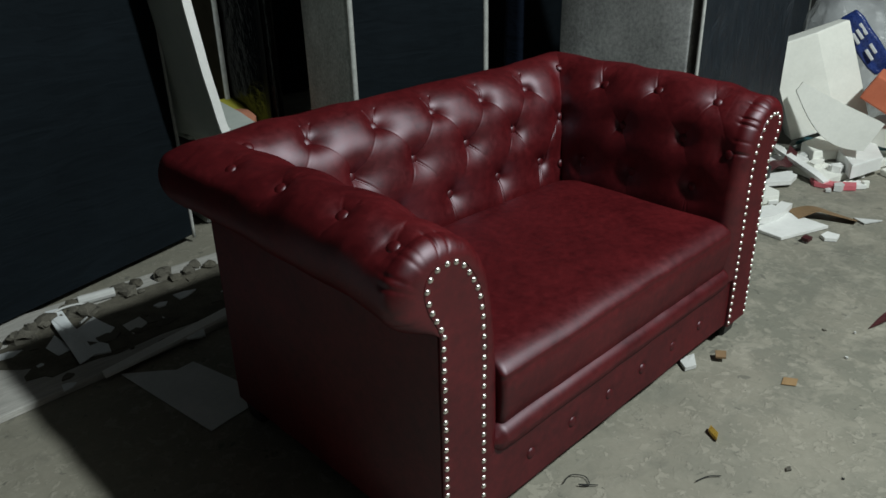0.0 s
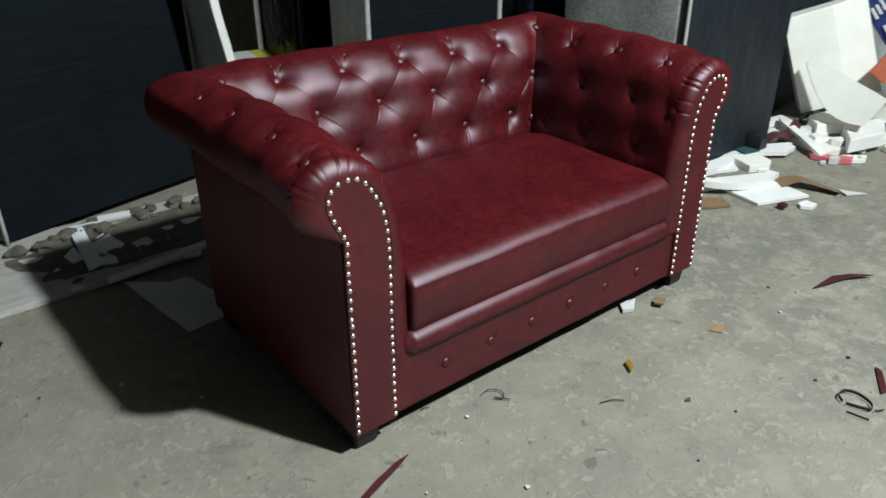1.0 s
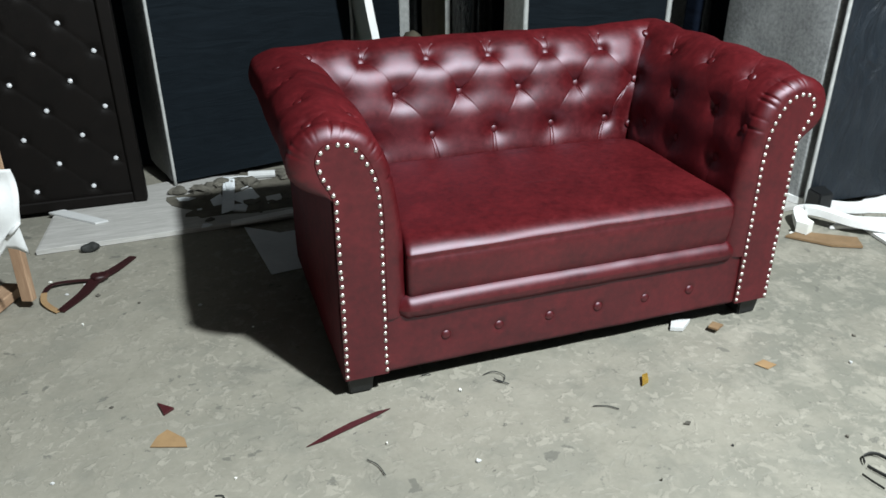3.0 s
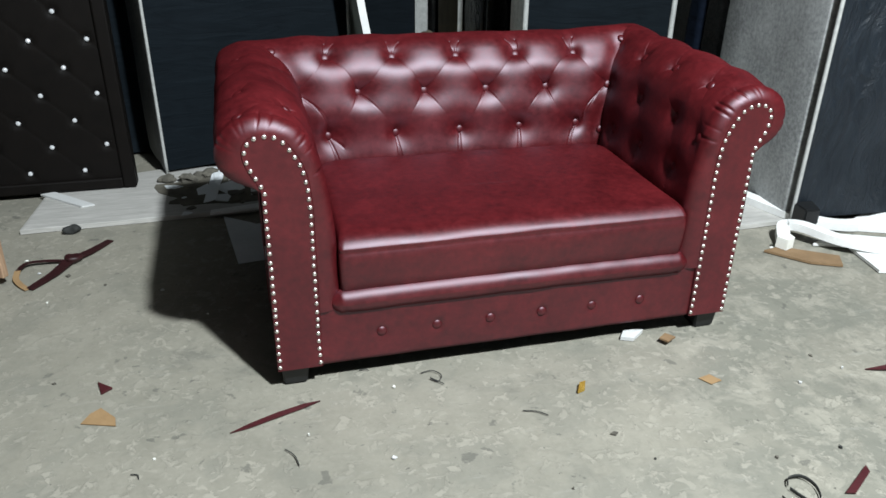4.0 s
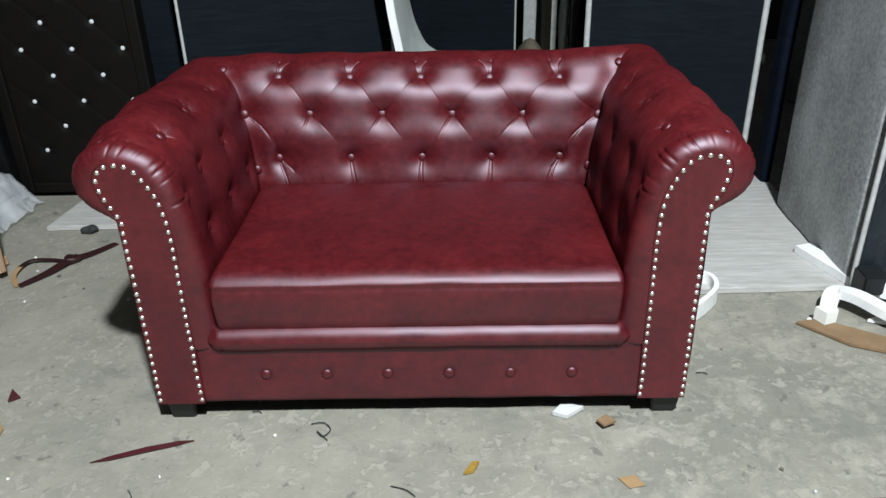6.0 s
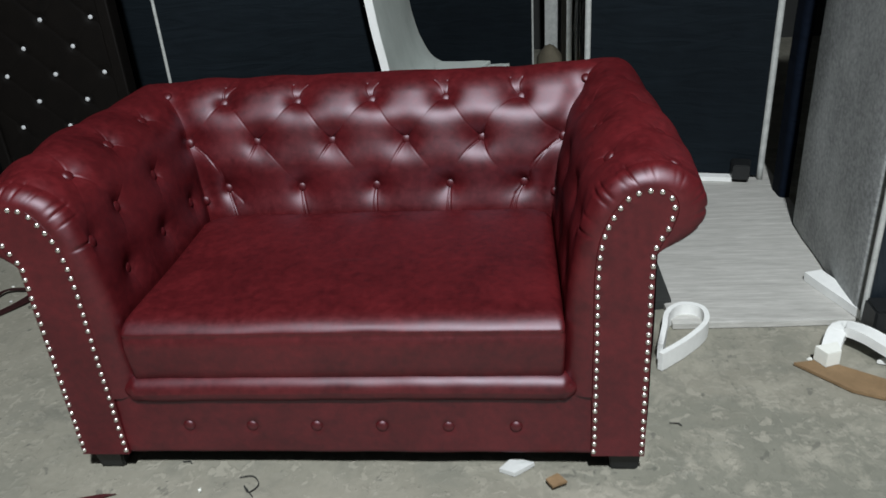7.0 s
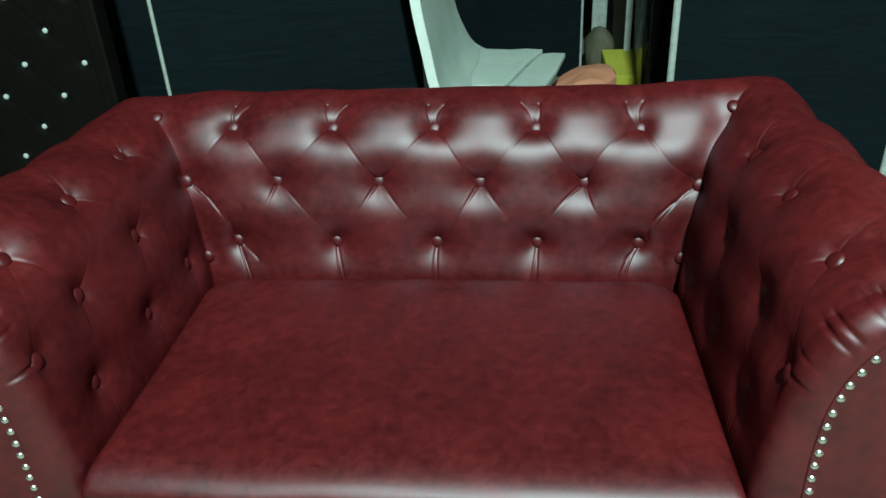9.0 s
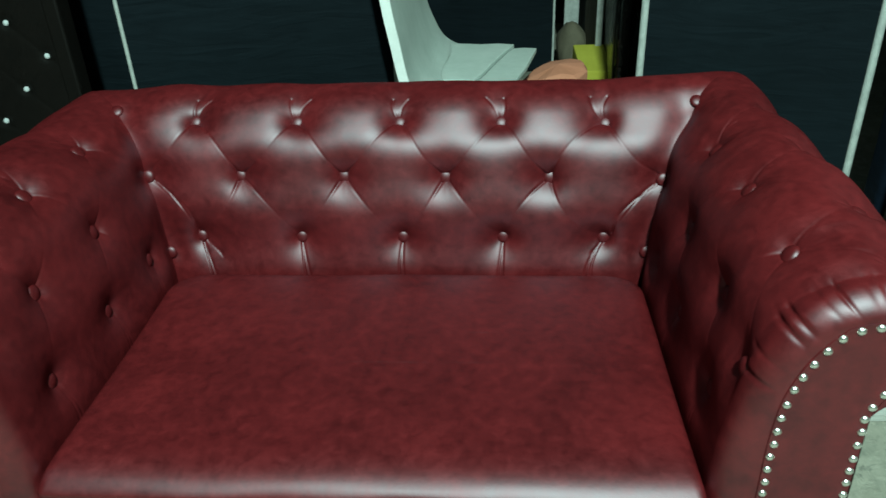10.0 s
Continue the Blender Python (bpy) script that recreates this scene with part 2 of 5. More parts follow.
SHEET = plain("grey_poly_sheet", (0.62, 0.66, 0.68), (0.78, 0.81, 0.83), 7, 0.5, 0.3, 30)
RUBBLE = plain("dusty_rubble", (0.055, 0.051, 0.041), (0.155, 0.144, 0.118), 20, 0.95, 0.6, 60)
DIRT = plain("brown_dirt", (0.050, 0.045, 0.034), (0.150, 0.138, 0.108), 14, 0.95, 0.7, 70)
DARK_DEBRIS = plain("dark_debris", (0.00936, 0.01014, 0.00936), (0.0312, 0.03276, 0.0312), 25, 0.8, 0.5, 80)
SACK = plain("dusty_sack", (0.085, 0.072, 0.048), (0.16, 0.138, 0.098), 9, 0.9, 0.5, 60)
# wall and ceiling colours kept near black to hold back bounce light
WALL = plain("low_bounce_plaster", (0.0117, 0.01248, 0.01248), (0.02808, 0.02886, 0.02886), 1.6, 0.9, 0.4, 30)
CEILING = plain("low_bounce_ceiling", (0.01248, 0.01248, 0.01248), (0.02808, 0.02808, 0.0273), 1.3, 0.95, 0.3, 20)
FILM = make_plastic_film("clear_plastic_film", (0.75, 0.78, 0.80), 0.38)


# ---- mesh helpers ----
def link_mesh(name, verts, faces, material, parent=None, smooth=True, label=""):
    me = bpy.data.meshes.new(name)
    me.from_pydata([tuple(map(float, v)) for v in verts], [], [tuple(map(int, f)) for f in faces])
    me.materials.append(material)
    if smooth:
        me.shade_smooth()
    ob = new(name, me)
    if parent is not None:
        ob.parent = parent
    return tagged(ob, label)


def part(name, bm, material, parent=None, label="", smooth=False):
    """One bmesh as one mesh object under a thing or a part."""
    me = bpy.data.meshes.new(name)
    bmesh.ops.recalc_face_normals(bm, faces=bm.faces)
    bm.to_mesh(me)
    bm.free()
    me.materials.append(material)
    if smooth:
        me.shade_smooth()
    ob = new(name, me)
    if parent is not None:
        ob.parent = parent
    return tagged(ob, label)


def thing(name, label, category, m=None, group=""):
    ob = new(name)
    ob.empty_display_size = 0.1
    if m is not None:
        ob.matrix_basis = m
    return tagged(ob, label, category, group)


def grid_faces(rows, cols, flip=False):
    a = np.arange(rows * cols).reshape(rows, cols)
    q = np.stack([a[:-1, :-1], a[1:, :-1], a[1:, 1:], a[:-1, 1:]], -1).reshape(-1, 4)
    return q[:, ::-1] if flip else q


def box_bm(x0, x1, y0, y1, z0, z1, bevel=0.0, segments=2, cuts=0, wobble=0.0, seed=0):
    bm = bmesh.new()
    bmesh.ops.create_cube(bm, size=1, matrix=Matrix.Translation(((x0 + x1) / 2, (y0 + y1) / 2, (z0 + z1) / 2)) @ Matrix.Diagonal((x1 - x0, y1 - y0, z1 - z0, 1)))
    if bevel:
        bmesh.ops.bevel(bm, geom=bm.edges[:], offset=bevel, segments=segments, affect="EDGES", profile=0.5)
    if cuts:
        bmesh.ops.subdivide_edges(bm, edges=[e for e in bm.edges if e.calc_length() > 0.05], cuts=cuts, use_grid_fill=True)
    if wobble:
        for v in bm.verts:
            p = v.co * 6 + Vector((seed * 3.1, seed * 1.7, seed))
            v.co += Vector((noise.noise(p), noise.noise(p + Vector((9, 0, 0))), noise.noise(p + Vector((0, 9, 0))))) * wobble
    return bm


def slab_bm(points, z0, thick, wobble=0.0, seed=0, bevel=0.0, sub=1, lift=0.0):
    """A flat piece with the outline given, a thickness and slightly uneven faces."""
    bm = bmesh.new()
    cx = sum(p[0] for p in points) / len(points)
    cy = sum(p[1] for p in points) / len(points)
    ring = []
    for i, p in enumerate(points):
        q = points[(i + 1) % len(points)]
        for k in range(sub + 1):
            f = k / (sub + 1)
            x, y = p[0] + (q[0] - p[0]) * f, p[1] + (q[1] - p[1]) * f
            if wobble and k:
                w = noise.noise(Vector((x * 25 + seed, y * 25, seed))) * wobble
                x, y = x + w * (x - cx) * 6, y + w * (y - cy) * 6
            ring.append((x, y))
    levels = []
    for z, s in ((z0, 1.0), (z0 + thick - bevel, 1.0)) + (((z0 + thick, 1.0 - bevel * 6),) if bevel else ()):
        loop = []
        for x, y in ring:
            e = lift * max(0.0, noise.noise(Vector((x * 5 + seed * 2, y * 5, 3.3)))) if lift else 0.0
            loop.append(bm.verts.new((cx + (x - cx) * s, cy + (y - cy) * s, z + e)))
        levels.append(loop)
    for a, b in zip(levels, levels[1:]):
        for i in range(len(a)):
            j = (i + 1) % len(a)
            bm.faces.new((a[i], a[j], b[j], b[i]))
    bm.faces.new(levels[0][::-1])
    top = levels[-1]
    c = bm.verts.new((cx, cy, sum(v.co.z for v in top) / len(top)))
    for i in range(len(top)):
        bm.faces.new((top[i], top[(i + 1) % len(top)], c))
    return bm


def ribbon_bm(path, width, thick, upright=False, sub=6, twist=0.0):
    """A strip along a path of (x, y, z), lying flat, or standing on edge."""
    pts = [Vector(p) for p in path]
    dense = []
    for i in range(len(pts) - 1):
        p0, p1, p2, p3 = pts[max(i - 1, 0)], pts[i], pts[i + 1], pts[min(i + 2, len(pts) - 1)]
        for k in range(sub):
            t = k / sub
            dense.append(0.5 * ((2 * p1) + (p2 - p0) * t + (2 * p0 - 5 * p1 + 4 * p2 - p3) * t * t + (3 * p1 - p0 - 3 * p2 + p3) * t ** 3))
    dense.append(pts[-1])
    bm = bmesh.new()
    rings = []
    for i, p in enumerate(dense):
        d = (dense[min(i + 1, len(dense) - 1)] - dense[max(i - 1, 0)]).normalized()
        side = Vector((-d.y, d.x, 0)).normalized()
        up = Vector((0, 0, 1))
        if twist:
            r = Matrix.Rotation(twist * i / len(dense), 3, d)
            side, up = r @ side, r @ up
        w = width(i / (len(dense) - 1)) if callable(width) else width
        a, b = (up * w, side * thick / 2) if upright else (side * w / 2, up * thick)
        if upright:
            ring = [p - b, p + b, p + b + a, p - b + a]
        else:
            ring = [p - a, p + a, p + a + b, p - a + b]
        rings.append([bm.verts.new(v) for v in ring])
    for r, s in zip(rings, rings[1:]):
        for k in range(4):
            bm.faces.new((r[k], r[(k + 1) % 4], s[(k + 1) % 4], s[k]))
    bm.faces.new(rings[0][::-1])
    bm.faces.new(rings[-1])
    return bm


def tube_bm(path, radius, sides=8, sub=5):
    pts = [Vector(p) for p in path]
    dense = []
    for i in range(len(pts) - 1):
        p0, p1, p2, p3 = pts[max(i - 1, 0)], pts[i], pts[i + 1], pts[min(i + 2, len(pts) - 1)]
        for k in range(sub):
            t = k / sub
            dense.append(0.5 * ((2 * p1) + (p2 - p0) * t + (2 * p0 - 5 * p1 + 4 * p2 - p3) * t * t + (3 * p1 - p0 - 3 * p2 + p3) * t ** 3))
    dense.append(pts[-1])
    bm = bmesh.new()
    rings = []
    for i, p in enumerate(dense):
        d = (dense[min(i + 1, len(dense) - 1)] - dense[max(i - 1, 0)]).normalized()
        ref = Vector((0, 0, 1)) if abs(d.z) < 0.9 else Vector((1, 0, 0))
        a = d.cross(ref).normalized()
        b = d.cross(a)
        rings.append([bm.verts.new(p + (a * math.cos(2 * math.pi * k / sides) + b * math.sin(2 * math.pi * k / sides)) * radius) for k in range(sides)])
    for r, s in zip(rings, rings[1:]):
        for k in range(sides):
            bm.faces.new((r[k], r[(k + 1) % sides], s[(k + 1) % sides], s[k]))
    bm.faces.new(rings[0][::-1])
    bm.faces.new(rings[-1])
    return bm


def dome_mesh(name, radius, height, material, rings=4, sides=10):
    """A round head that bulges along +z."""
    verts, faces = [], []
    for i in range(rings):
        a = math.pi / 2 * i / rings
        for k in range(sides):
            b = 2 * math.pi * k / sides
            verts.append((radius * math.cos(a) * math.cos(b), radius * math.cos(a) * math.sin(b), height * math.sin(a)))
    verts.append((0, 0, height))
    for i in range(rings - 1):
        for k in range(sides):
            j = (k + 1) % sides
            faces.append((i * sides + k, i * sides + j, (i + 1) * sides + j, (i + 1) * sides + k))
    for k in range(sides):
        faces.append(((rings - 1) * sides + k, (rings - 1) * sides + (k + 1) % sides, rings * sides))
    me = bpy.data.meshes.new(name)
    me.from_pydata(verts, [], faces)
    me.materials.append(material)
    me.shade_smooth()
    return me


def along_normal(p, n):
    n = Vector(n).normalized()
    return Matrix.Translation(p) @ n.to_track_quat("Z", "Y").to_matrix().to_4x4()


# ---- the room ----
def room():
    bm = bmesh.new()
    bmesh.ops.create_grid(bm, x_segments=60, y_segments=60, size=1, matrix=Matrix.Translation((1.5, 0.5, 0)) @ Matrix.Diagonal((6.2, 5.7, 1, 1)))
    for v in bm.verts:
        v.co.z = 0.003 * noise.noise(Vector((v.co.x * 1.3, v.co.y * 1.3, 0))) - 0.003
    tagged(part("floor", bm, CONCRETE, None, smooth=True), "worn grey concrete floor with stains and chalky patches", "floor", kind="structure")
    # walls and ceiling are added, largely unseen, to shape the bounce light
    for name, b in (("wall_north", (-4.7, 7.7, 6.0, 6.2)), ("wall_south", (-4.7, 7.7, -5.2, -5.0)), ("wall_west", (-4.7, -4.5, -5.0, 6.0)), ("wall_east", (7.5, 7.7, -5.0, 6.0))):
        tagged(part(name, box_bm(*b, -0.02, 4.7), WALL), "dark workshop wall added round the scene to limit bounce light", "wall", kind="structure")
    tagged(part("ceiling", box_bm(-4.7, 7.7, -5.2, 6.2, 4.7, 4.8), CEILING), "dark unseen workshop ceiling added to limit bounce light", "ceiling", kind="structure")


room()


# ---- the sofa ----
# Cross-section shared by arms and back: distance out from the sofa's middle line, and height.
ROLL = [(0.508, 0.238), (0.512, 0.43), (0.519, 0.53), (0.527, 0.595), (0.535, 0.645), (0.548, 0.697), (0.570, 0.742), (0.602, 0.781), (0.645, 0.805), (0.694, 0.812), (0.742, 0.796), (0.778, 0.757), (0.794, 0.710), (0.786, 0.666), (0.752, 0.632), (0.698, 0.612)]
# Outline of the flat arm front inside the rolled edge, point by point.
FACE = [(0.570, 0.238), (0.569, 0.43), (0.568, 0.53), (0.570, 0.585), (0.575, 0.635), (0.587, 0.678), (0.605, 0.714), (0.634, 0.748), (0.668, 0.762), (0.701, 0.757), (0.721, 0.742), (0.730, 0.721), (0.729, 0.697), (0.719, 0.666), (0.703, 0.635), (0.693, 0.605)]
BACK_SHIFT = 0.114  # the back's section lies this much further from the front than the arm's from the middle


def spline(points, count):
    p = np.array(points)
    p = np.vstack([2 * p[0] - p[1], p, 2 * p[-1] - p[-2]])
    t = np.linspace(0, len(points) - 1 - 1e-9, count)
    i = t.astype(int)
    f = (t - i)[:, None]
    a, b, c, d = p[i], p[i + 1], p[i + 2], p[i + 3]
    return 0.5 * (2 * b + (c - a) * f + (2 * a - 5 * b + 4 * c - d) * f ** 2 + (3 * b - a - 3 * c + d) * f ** 3)


NQ = 340
SECTION = spline(ROLL, NQ)
RIM = spline(FACE, NQ)
_step = np.gradient(SECTION, axis=0)
_len = np.linalg.norm(_step, axis=1)
SECTION_N = np.stack([-_step[:, 1], _step[:, 0]], 1) / _len[:, None]  # points to the sitter, then up, then outwards
ARC = np.concatenate([[0], np.cumsum(np.linalg.norm(np.diff(SECTION, axis=0), axis=1))])


def arc_at(o, z):
    return ARC[np.argmin(np.hypot(SECTION[:, 0] - o, SECTION[:, 1] - z))]


Q_TOP, Q_MID, Q_LOW = arc_at(0.594, 0.770), arc_at(0.536, 0.648), arc_at(0.518, 0.515)
Q_SEAT = arc_at(0.512, 0.42)
BACK_BUTTONS = [(u, Q_TOP) for u in (-0.425, -0.213, 0.0, 0.205, 0.413)] + [(u, Q_MID) for u in (-0.326, -0.115, 0.09, 0.296)] + [(u, Q_LOW) for u in (-0.425, -0.213, 0.0, 0.205, 0.408)]
Q_OUT = arc_at(0.738, 0.799)
ARM_BUTTONS = [(v, Q_OUT) for v in (0.072, 0.222, 0.423, 0.620)] + [(v, Q_TOP) for v in (0.145, 0.338, 0.532)] + [(v, Q_MID) for v in (0.056, 0.212, 0.420)] + [(v, Q_LOW) for v in (0.157, 0.364, 0.552)]


def pleats(buttons, corners, reach, rnd):
    """Fold lines from button to button, up over the crest and down to the seat."""
    allb = buttons + corners
    segs = []
    for a in allb:
        for b in allb:
            if b[1] < a[1] - 0.05 and b[1] > a[1] - 0.2 and abs(a[0] - b[0]) < reach and abs(a[0] - b[0]) > 0.02:
                segs.append((*a, *b, rnd.uniform(0.8, 1.15)))
        if a[1] == Q_TOP:
            segs.append((*a, a[0] + rnd.uniform(0.012, 0.024), a[1] + 0.06, 0.45))
            segs.append((*a, a[0] - rnd.uniform(0.012, 0.024), a[1] + 0.06, 0.45))
        if a[1] == Q_OUT:
            segs.append((*a, a[0] + rnd.uniform(-0.02, 0.02), a[1] + 0.06, 0.9))
            segs.append((*a, a[0] + rnd.uniform(-0.02, 0.02), a[1] - 0.05, 0.8))
        if a[1] == Q_LOW:
            for off in (-0.008, 0.010):
                segs.append((*a, a[0] + off + rnd.uniform(-0.006, 0.006), Q_SEAT - 0.03, 0.6))
        if a[1] == Q_MID:
            segs.append((*a, a[0] + rnd.uniform(-0.035, -0.015), a[1] - 0.04, 0.2))
            segs.append((*a, a[0] + rnd.uniform(0.015, 0.035), a[1] - 0.04, 0.2))
    return segs


def sink(along, q, buttons, corners, segs):
    """How far the leather lies below the full section: deep at buttons, folded between them."""
    dimple = np.zeros(along.shape)
    for a, b in buttons + corners:
        r2 = (along - a) ** 2 + (q - b) ** 2
        dimple += 0.007 * np.exp(-r2 / 0.016 ** 2) + 0.0150 * np.exp(-r2 / 0.036 ** 2) + 0.0100 * np.exp(-r2 / 0.066 ** 2)
    fold = np.zeros(along.shape)
    for x0, y0, x1, y1, w in segs:
        dx, dy = x1 - x0, y1 - y0
        t = np.clip(((along - x0) * dx + (q - y0) * dy) / (dx * dx + dy * dy), 0, 1)
        # a slight bow makes the folds look hand-laid
        bow = 0.006 * np.sin(np.pi * t) * (1 if (x0 * 37 + y0 * 11) % 1 > 0.5 else -1)
        d = np.hypot(along - x0 - t * dx - bow, q - y0 - t * dy)
        fade = 1 - 0.3 * np.sin(np.pi * t) if y0 != Q_MID else np.clip(1.05 - t / (0.95 if x1 > x0 else 0.72), 0, 1)
        fold = np.maximum(fold, w * fade * (0.0058 * np.exp(-((d / 0.0027) ** 2)) + 0.0018 * np.exp(-((d / 0.014) ** 2))))
    # the crest dips a little above each top button and swells between them
    crest = np.zeros(along.shape)
    for a, b in buttons:
        if b == Q_TOP:
            crest = np.maximum(crest, np.exp(-(((along - a) / 0.042) ** 2)))
    over = np.exp(-(((q - Q_TOP - 0.065) / 0.05) ** 2))
    # each row of pillows swells in its middle
    belly = np.zeros(along.shape)
    for lo, hi, h in ((Q_MID, Q_TOP, 0.003), (Q_LOW, Q_MID, 0.004), (Q_SEAT - 0.03, Q_LOW, 0.003)):
        f = np.clip((q - lo) / (hi - lo), 0, 1)
        belly += h * np.sin(np.pi * f) ** 2
    return dimple + fold + over * 0.0115 * crest - belly


def corner_seam(q):
    inside = 1 / (1 + np.exp((q - Q_TOP - 0.030) / 0.016))
    return inside * (0.010 + 0.008 * np.exp(-(((q - Q_TOP) / 0.03) ** 2)) + 0.010 * np.exp(-(((q - Q_MID) / 0.03) ** 2))) - 0.003 * (1 - inside)


def corner_reach(gap, q):
    """How much the corner seam rules at this distance from it: tight inside, wide over the crest."""
    wide = 1 / (1 + np.exp(-(q - Q_TOP - 0.040) / 0.014))
    return np.exp(-((gap / (0.028 + 0.042 * wide)) ** 2))


def round_corner(verts):
    """Rounds the outer rear corners of the rolls in plan."""
    du, dv = np.abs(verts[..., 0]) - 0.66, verts[..., 1] - 0.78
    both = (du > 0) & (dv > 0)
    a, b = np.where(both, du, 1), np.where(both, dv, 1)
    f = np.where(both, np.maximum(a, b) / (a ** 3.4 + b ** 3.4) ** (1 / 3.4), 1)
    out = verts.copy()
    out[..., 0] = np.where(both, np.sign(verts[..., 0]) * (0.66 + du * f), verts[..., 0])
    out[..., 1] = np.where(both, 0.78 + dv * f, verts[..., 1])
    return out


def smooth(x, lo, hi):
    f = np.clip((x - lo) / (hi - lo), 0, 1)
    return f * f * (3 - 2 * f)


def settle(verts):
    """The padding has settled: the arms fall to the front, the back hangs a little lower at one end."""
    u, v, z = verts[..., 0], verts[..., 1], verts[..., 2]
    crest = smooth(z, 0.74, 0.81)
    steps = (0.0, 0.05, 0.10, 0.16, 0.35, 0.6)
    arm = (np.interp(v, steps, (-0.016, -0.018, -0.004, 0.008, 0.012, 0.010)) + crest * np.interp(v, steps, (-0.010, -0.012, -0.010, -0.010, -0.004, 0.0))) * smooth(z, 0.45, 0.70)
    back = (0.008 - 0.018 * u) * smooth(z, 0.45, 0.58) * (1 - 0.7 * crest) + (0.004 - 0.012 * smooth(-u, 0.50, 0.68) + 0.010 * smooth(u, 0.46, 0.62)) * crest
    f = smooth(v, 0.36, 0.62)
    out = verts.copy()
    out[..., 2] = z + arm * (1 - f) + back * f
    return out


def soft_noise(a, b, c, scale, amp):
    out = np.zeros(a.shape)
    flat = out.ravel()
    for i, (x, y, z) in enumerate(zip(a.ravel(), b.ravel(), c.ravel())):
        flat[i] = noise.noise(Vector((x * scale, y * scale, z * scale)))
    return out * amp


def build_sofa():
    rnd = random.Random(4)
    sofa = thing("loveseat", "burgundy leather chesterfield loveseat with button tufting and nailhead trim", "sofa", pose(1.522, 0.86, 0))
    o, z, no, nz = SECTION[:, 0], SECTION[:, 1], SECTION_N[:, 0], SECTION_N[:, 1]
    button = dome_mesh("button", 0.0152, 0.007, LEATHER, 4, 14)
    nail = dome_mesh("nail", 0.0062, 0.0042, CHROME, 3, 8)

    # the back, between the two corner seams
    corners = [(s * 0.612, Q_TOP + 0.026) for s in (-1, 1)] + [(s * 0.531, Q_MID) for s in (-1, 1)] + [(s * 0.522, Q_LOW - 0.028) for s in (-1, 1)]
    segs = pleats(BACK_BUTTONS, corners, 0.16, rnd)
    for s in (-1, 1):
        for k in range(4):
            segs.append((s * (0.520 - 0.010 * k), Q_MID - 0.012 * k, s * (0.452 - 0.018 * k), Q_LOW + 0.035 - 0.022 * k, 0.75))
    nt = 640
    t = np.linspace(-1, 1, nt)[:, None]
    along = t * o[None, :]
    qq = np.broadcast_to(ARC[None, :], along.shape)
    d = sink(along, qq, BACK_BUTTONS, corners, segs)
    seam = corner_seam(qq)
    edge = corner_reach((1 - np.abs(t)) * 0.57, qq)
    d = d * (1 - edge) + seam * edge
    d = d + (1 - edge) * soft_noise(along, qq, np.zeros_like(along), 9, 0.003)
    oo, zz = o[None, :] - d * no[None, :], z[None, :] - d * nz[None, :]
    verts = settle(round_corner(np.stack([t * oo, oo + BACK_SHIFT, zz], -1)))
    back = link_mesh("backrest", verts.reshape(-1, 3), grid_faces(nt, NQ), LEATHER, sofa)
    for u, q in BACK_BUTTONS + corners:
        j = int(np.argmin(np.abs(ARC - q)))
        i = int(np.argmin(np.abs(t[:, 0] * o[j] - u)))
        p = verts[i, j] + np.array([0, no[j], nz[j]]) * (0.0045 if (u, q) in BACK_BUTTONS else 0.0)
        b = new("button", button)
        b.parent = back
        b.matrix_basis = along_normal(p, (0, no[j] - 0.02, nz[j]))

    # the arms
    for s in (-1, 1):
        rnd = random.Random(11 if s < 0 else 12)
        asegs = [(*seg[:4], seg[4] * 0.5) for seg in pleats(ARM_BUTTONS, [(0.70, Q_TOP), (0.648, Q_MID), (0.646, Q_LOW)], 0.15, rnd)]
        nround, nt2 = 14, 340
        ang = np.linspace(0, math.pi / 2, nround, endpoint=False)[:, None]
        DEPTH = 0.042
        # gathers where the leather turns round the scroll
        qn = (ARC - arc_at(0.537, 0.65)) / (ARC[-1] - arc_at(0.537, 0.65))
        gather = np.zeros(NQ)
        for c in (0.02, 0.10, 0.17, 0.23, 0.28, 0.33, 0.385, 0.44, 0.50, 0.56, 0.62, 0.69, 0.76, 0.84, 0.92):
            c += rnd.uniform(-0.026, 0.026)
            gather = np.maximum(gather, rnd.uniform(0.15, 1.25) * np.exp(-(((qn - c) / rnd.uniform(0.006, 0.011)) ** 2)))
        blend = np.sin(ang)
        base_o = RIM[None, :, 0] + (SECTION[None, :, 0] - RIM[None, :, 0]) * blend
        base_z = RIM[None, :, 1] + (SECTION[None, :, 1] - RIM[None, :, 1]) * blend
        g = gather[None, :] * 0.0044 * np.sin(ang) ** 0.9
        ro, rz = base_o - g * no[None, :], base_z - g * nz[None, :]
        rv = DEPTH * (1 - np.cos(ang)) * np.ones((1, NQ))
        # the run of the arm
        end = o[None, :] + BACK_SHIFT
        f = np.linspace(0, 1, nt2)[:, None]
        av = DEPTH + f * (end - DEPTH)
        aq = np.broadcast_to(ARC[None, :], av.shape)
        ad = sink(av, aq, ARM_BUTTONS, [(0.72, Q_TOP), (0.648, Q_MID)], asegs)
        ad = np.minimum(ad * 0.72, 0.022)
        front = np.clip((av - DEPTH) / 0.05, 0, 1)
        ad = ad * front + gather[None, :] * 0.0044 * np.exp(-(((av - DEPTH) / 0.014) ** 2))
        gap = end - av
        aedge = corner_reach(gap, aq)
        aseam = corner_seam(aq)
        ad = ad * (1 - aedge) + aseam * aedge
        ad = ad + (1 - aedge) * front * soft_noise(av + 3 * s, aq, np.zeros_like(av), 9, 0.0035)
        ao, az = o[None, :] - ad * no[None, :], z[None, :] - ad * nz[None, :]
        av = DEPTH + f * (ao + BACK_SHIFT - DEPTH)
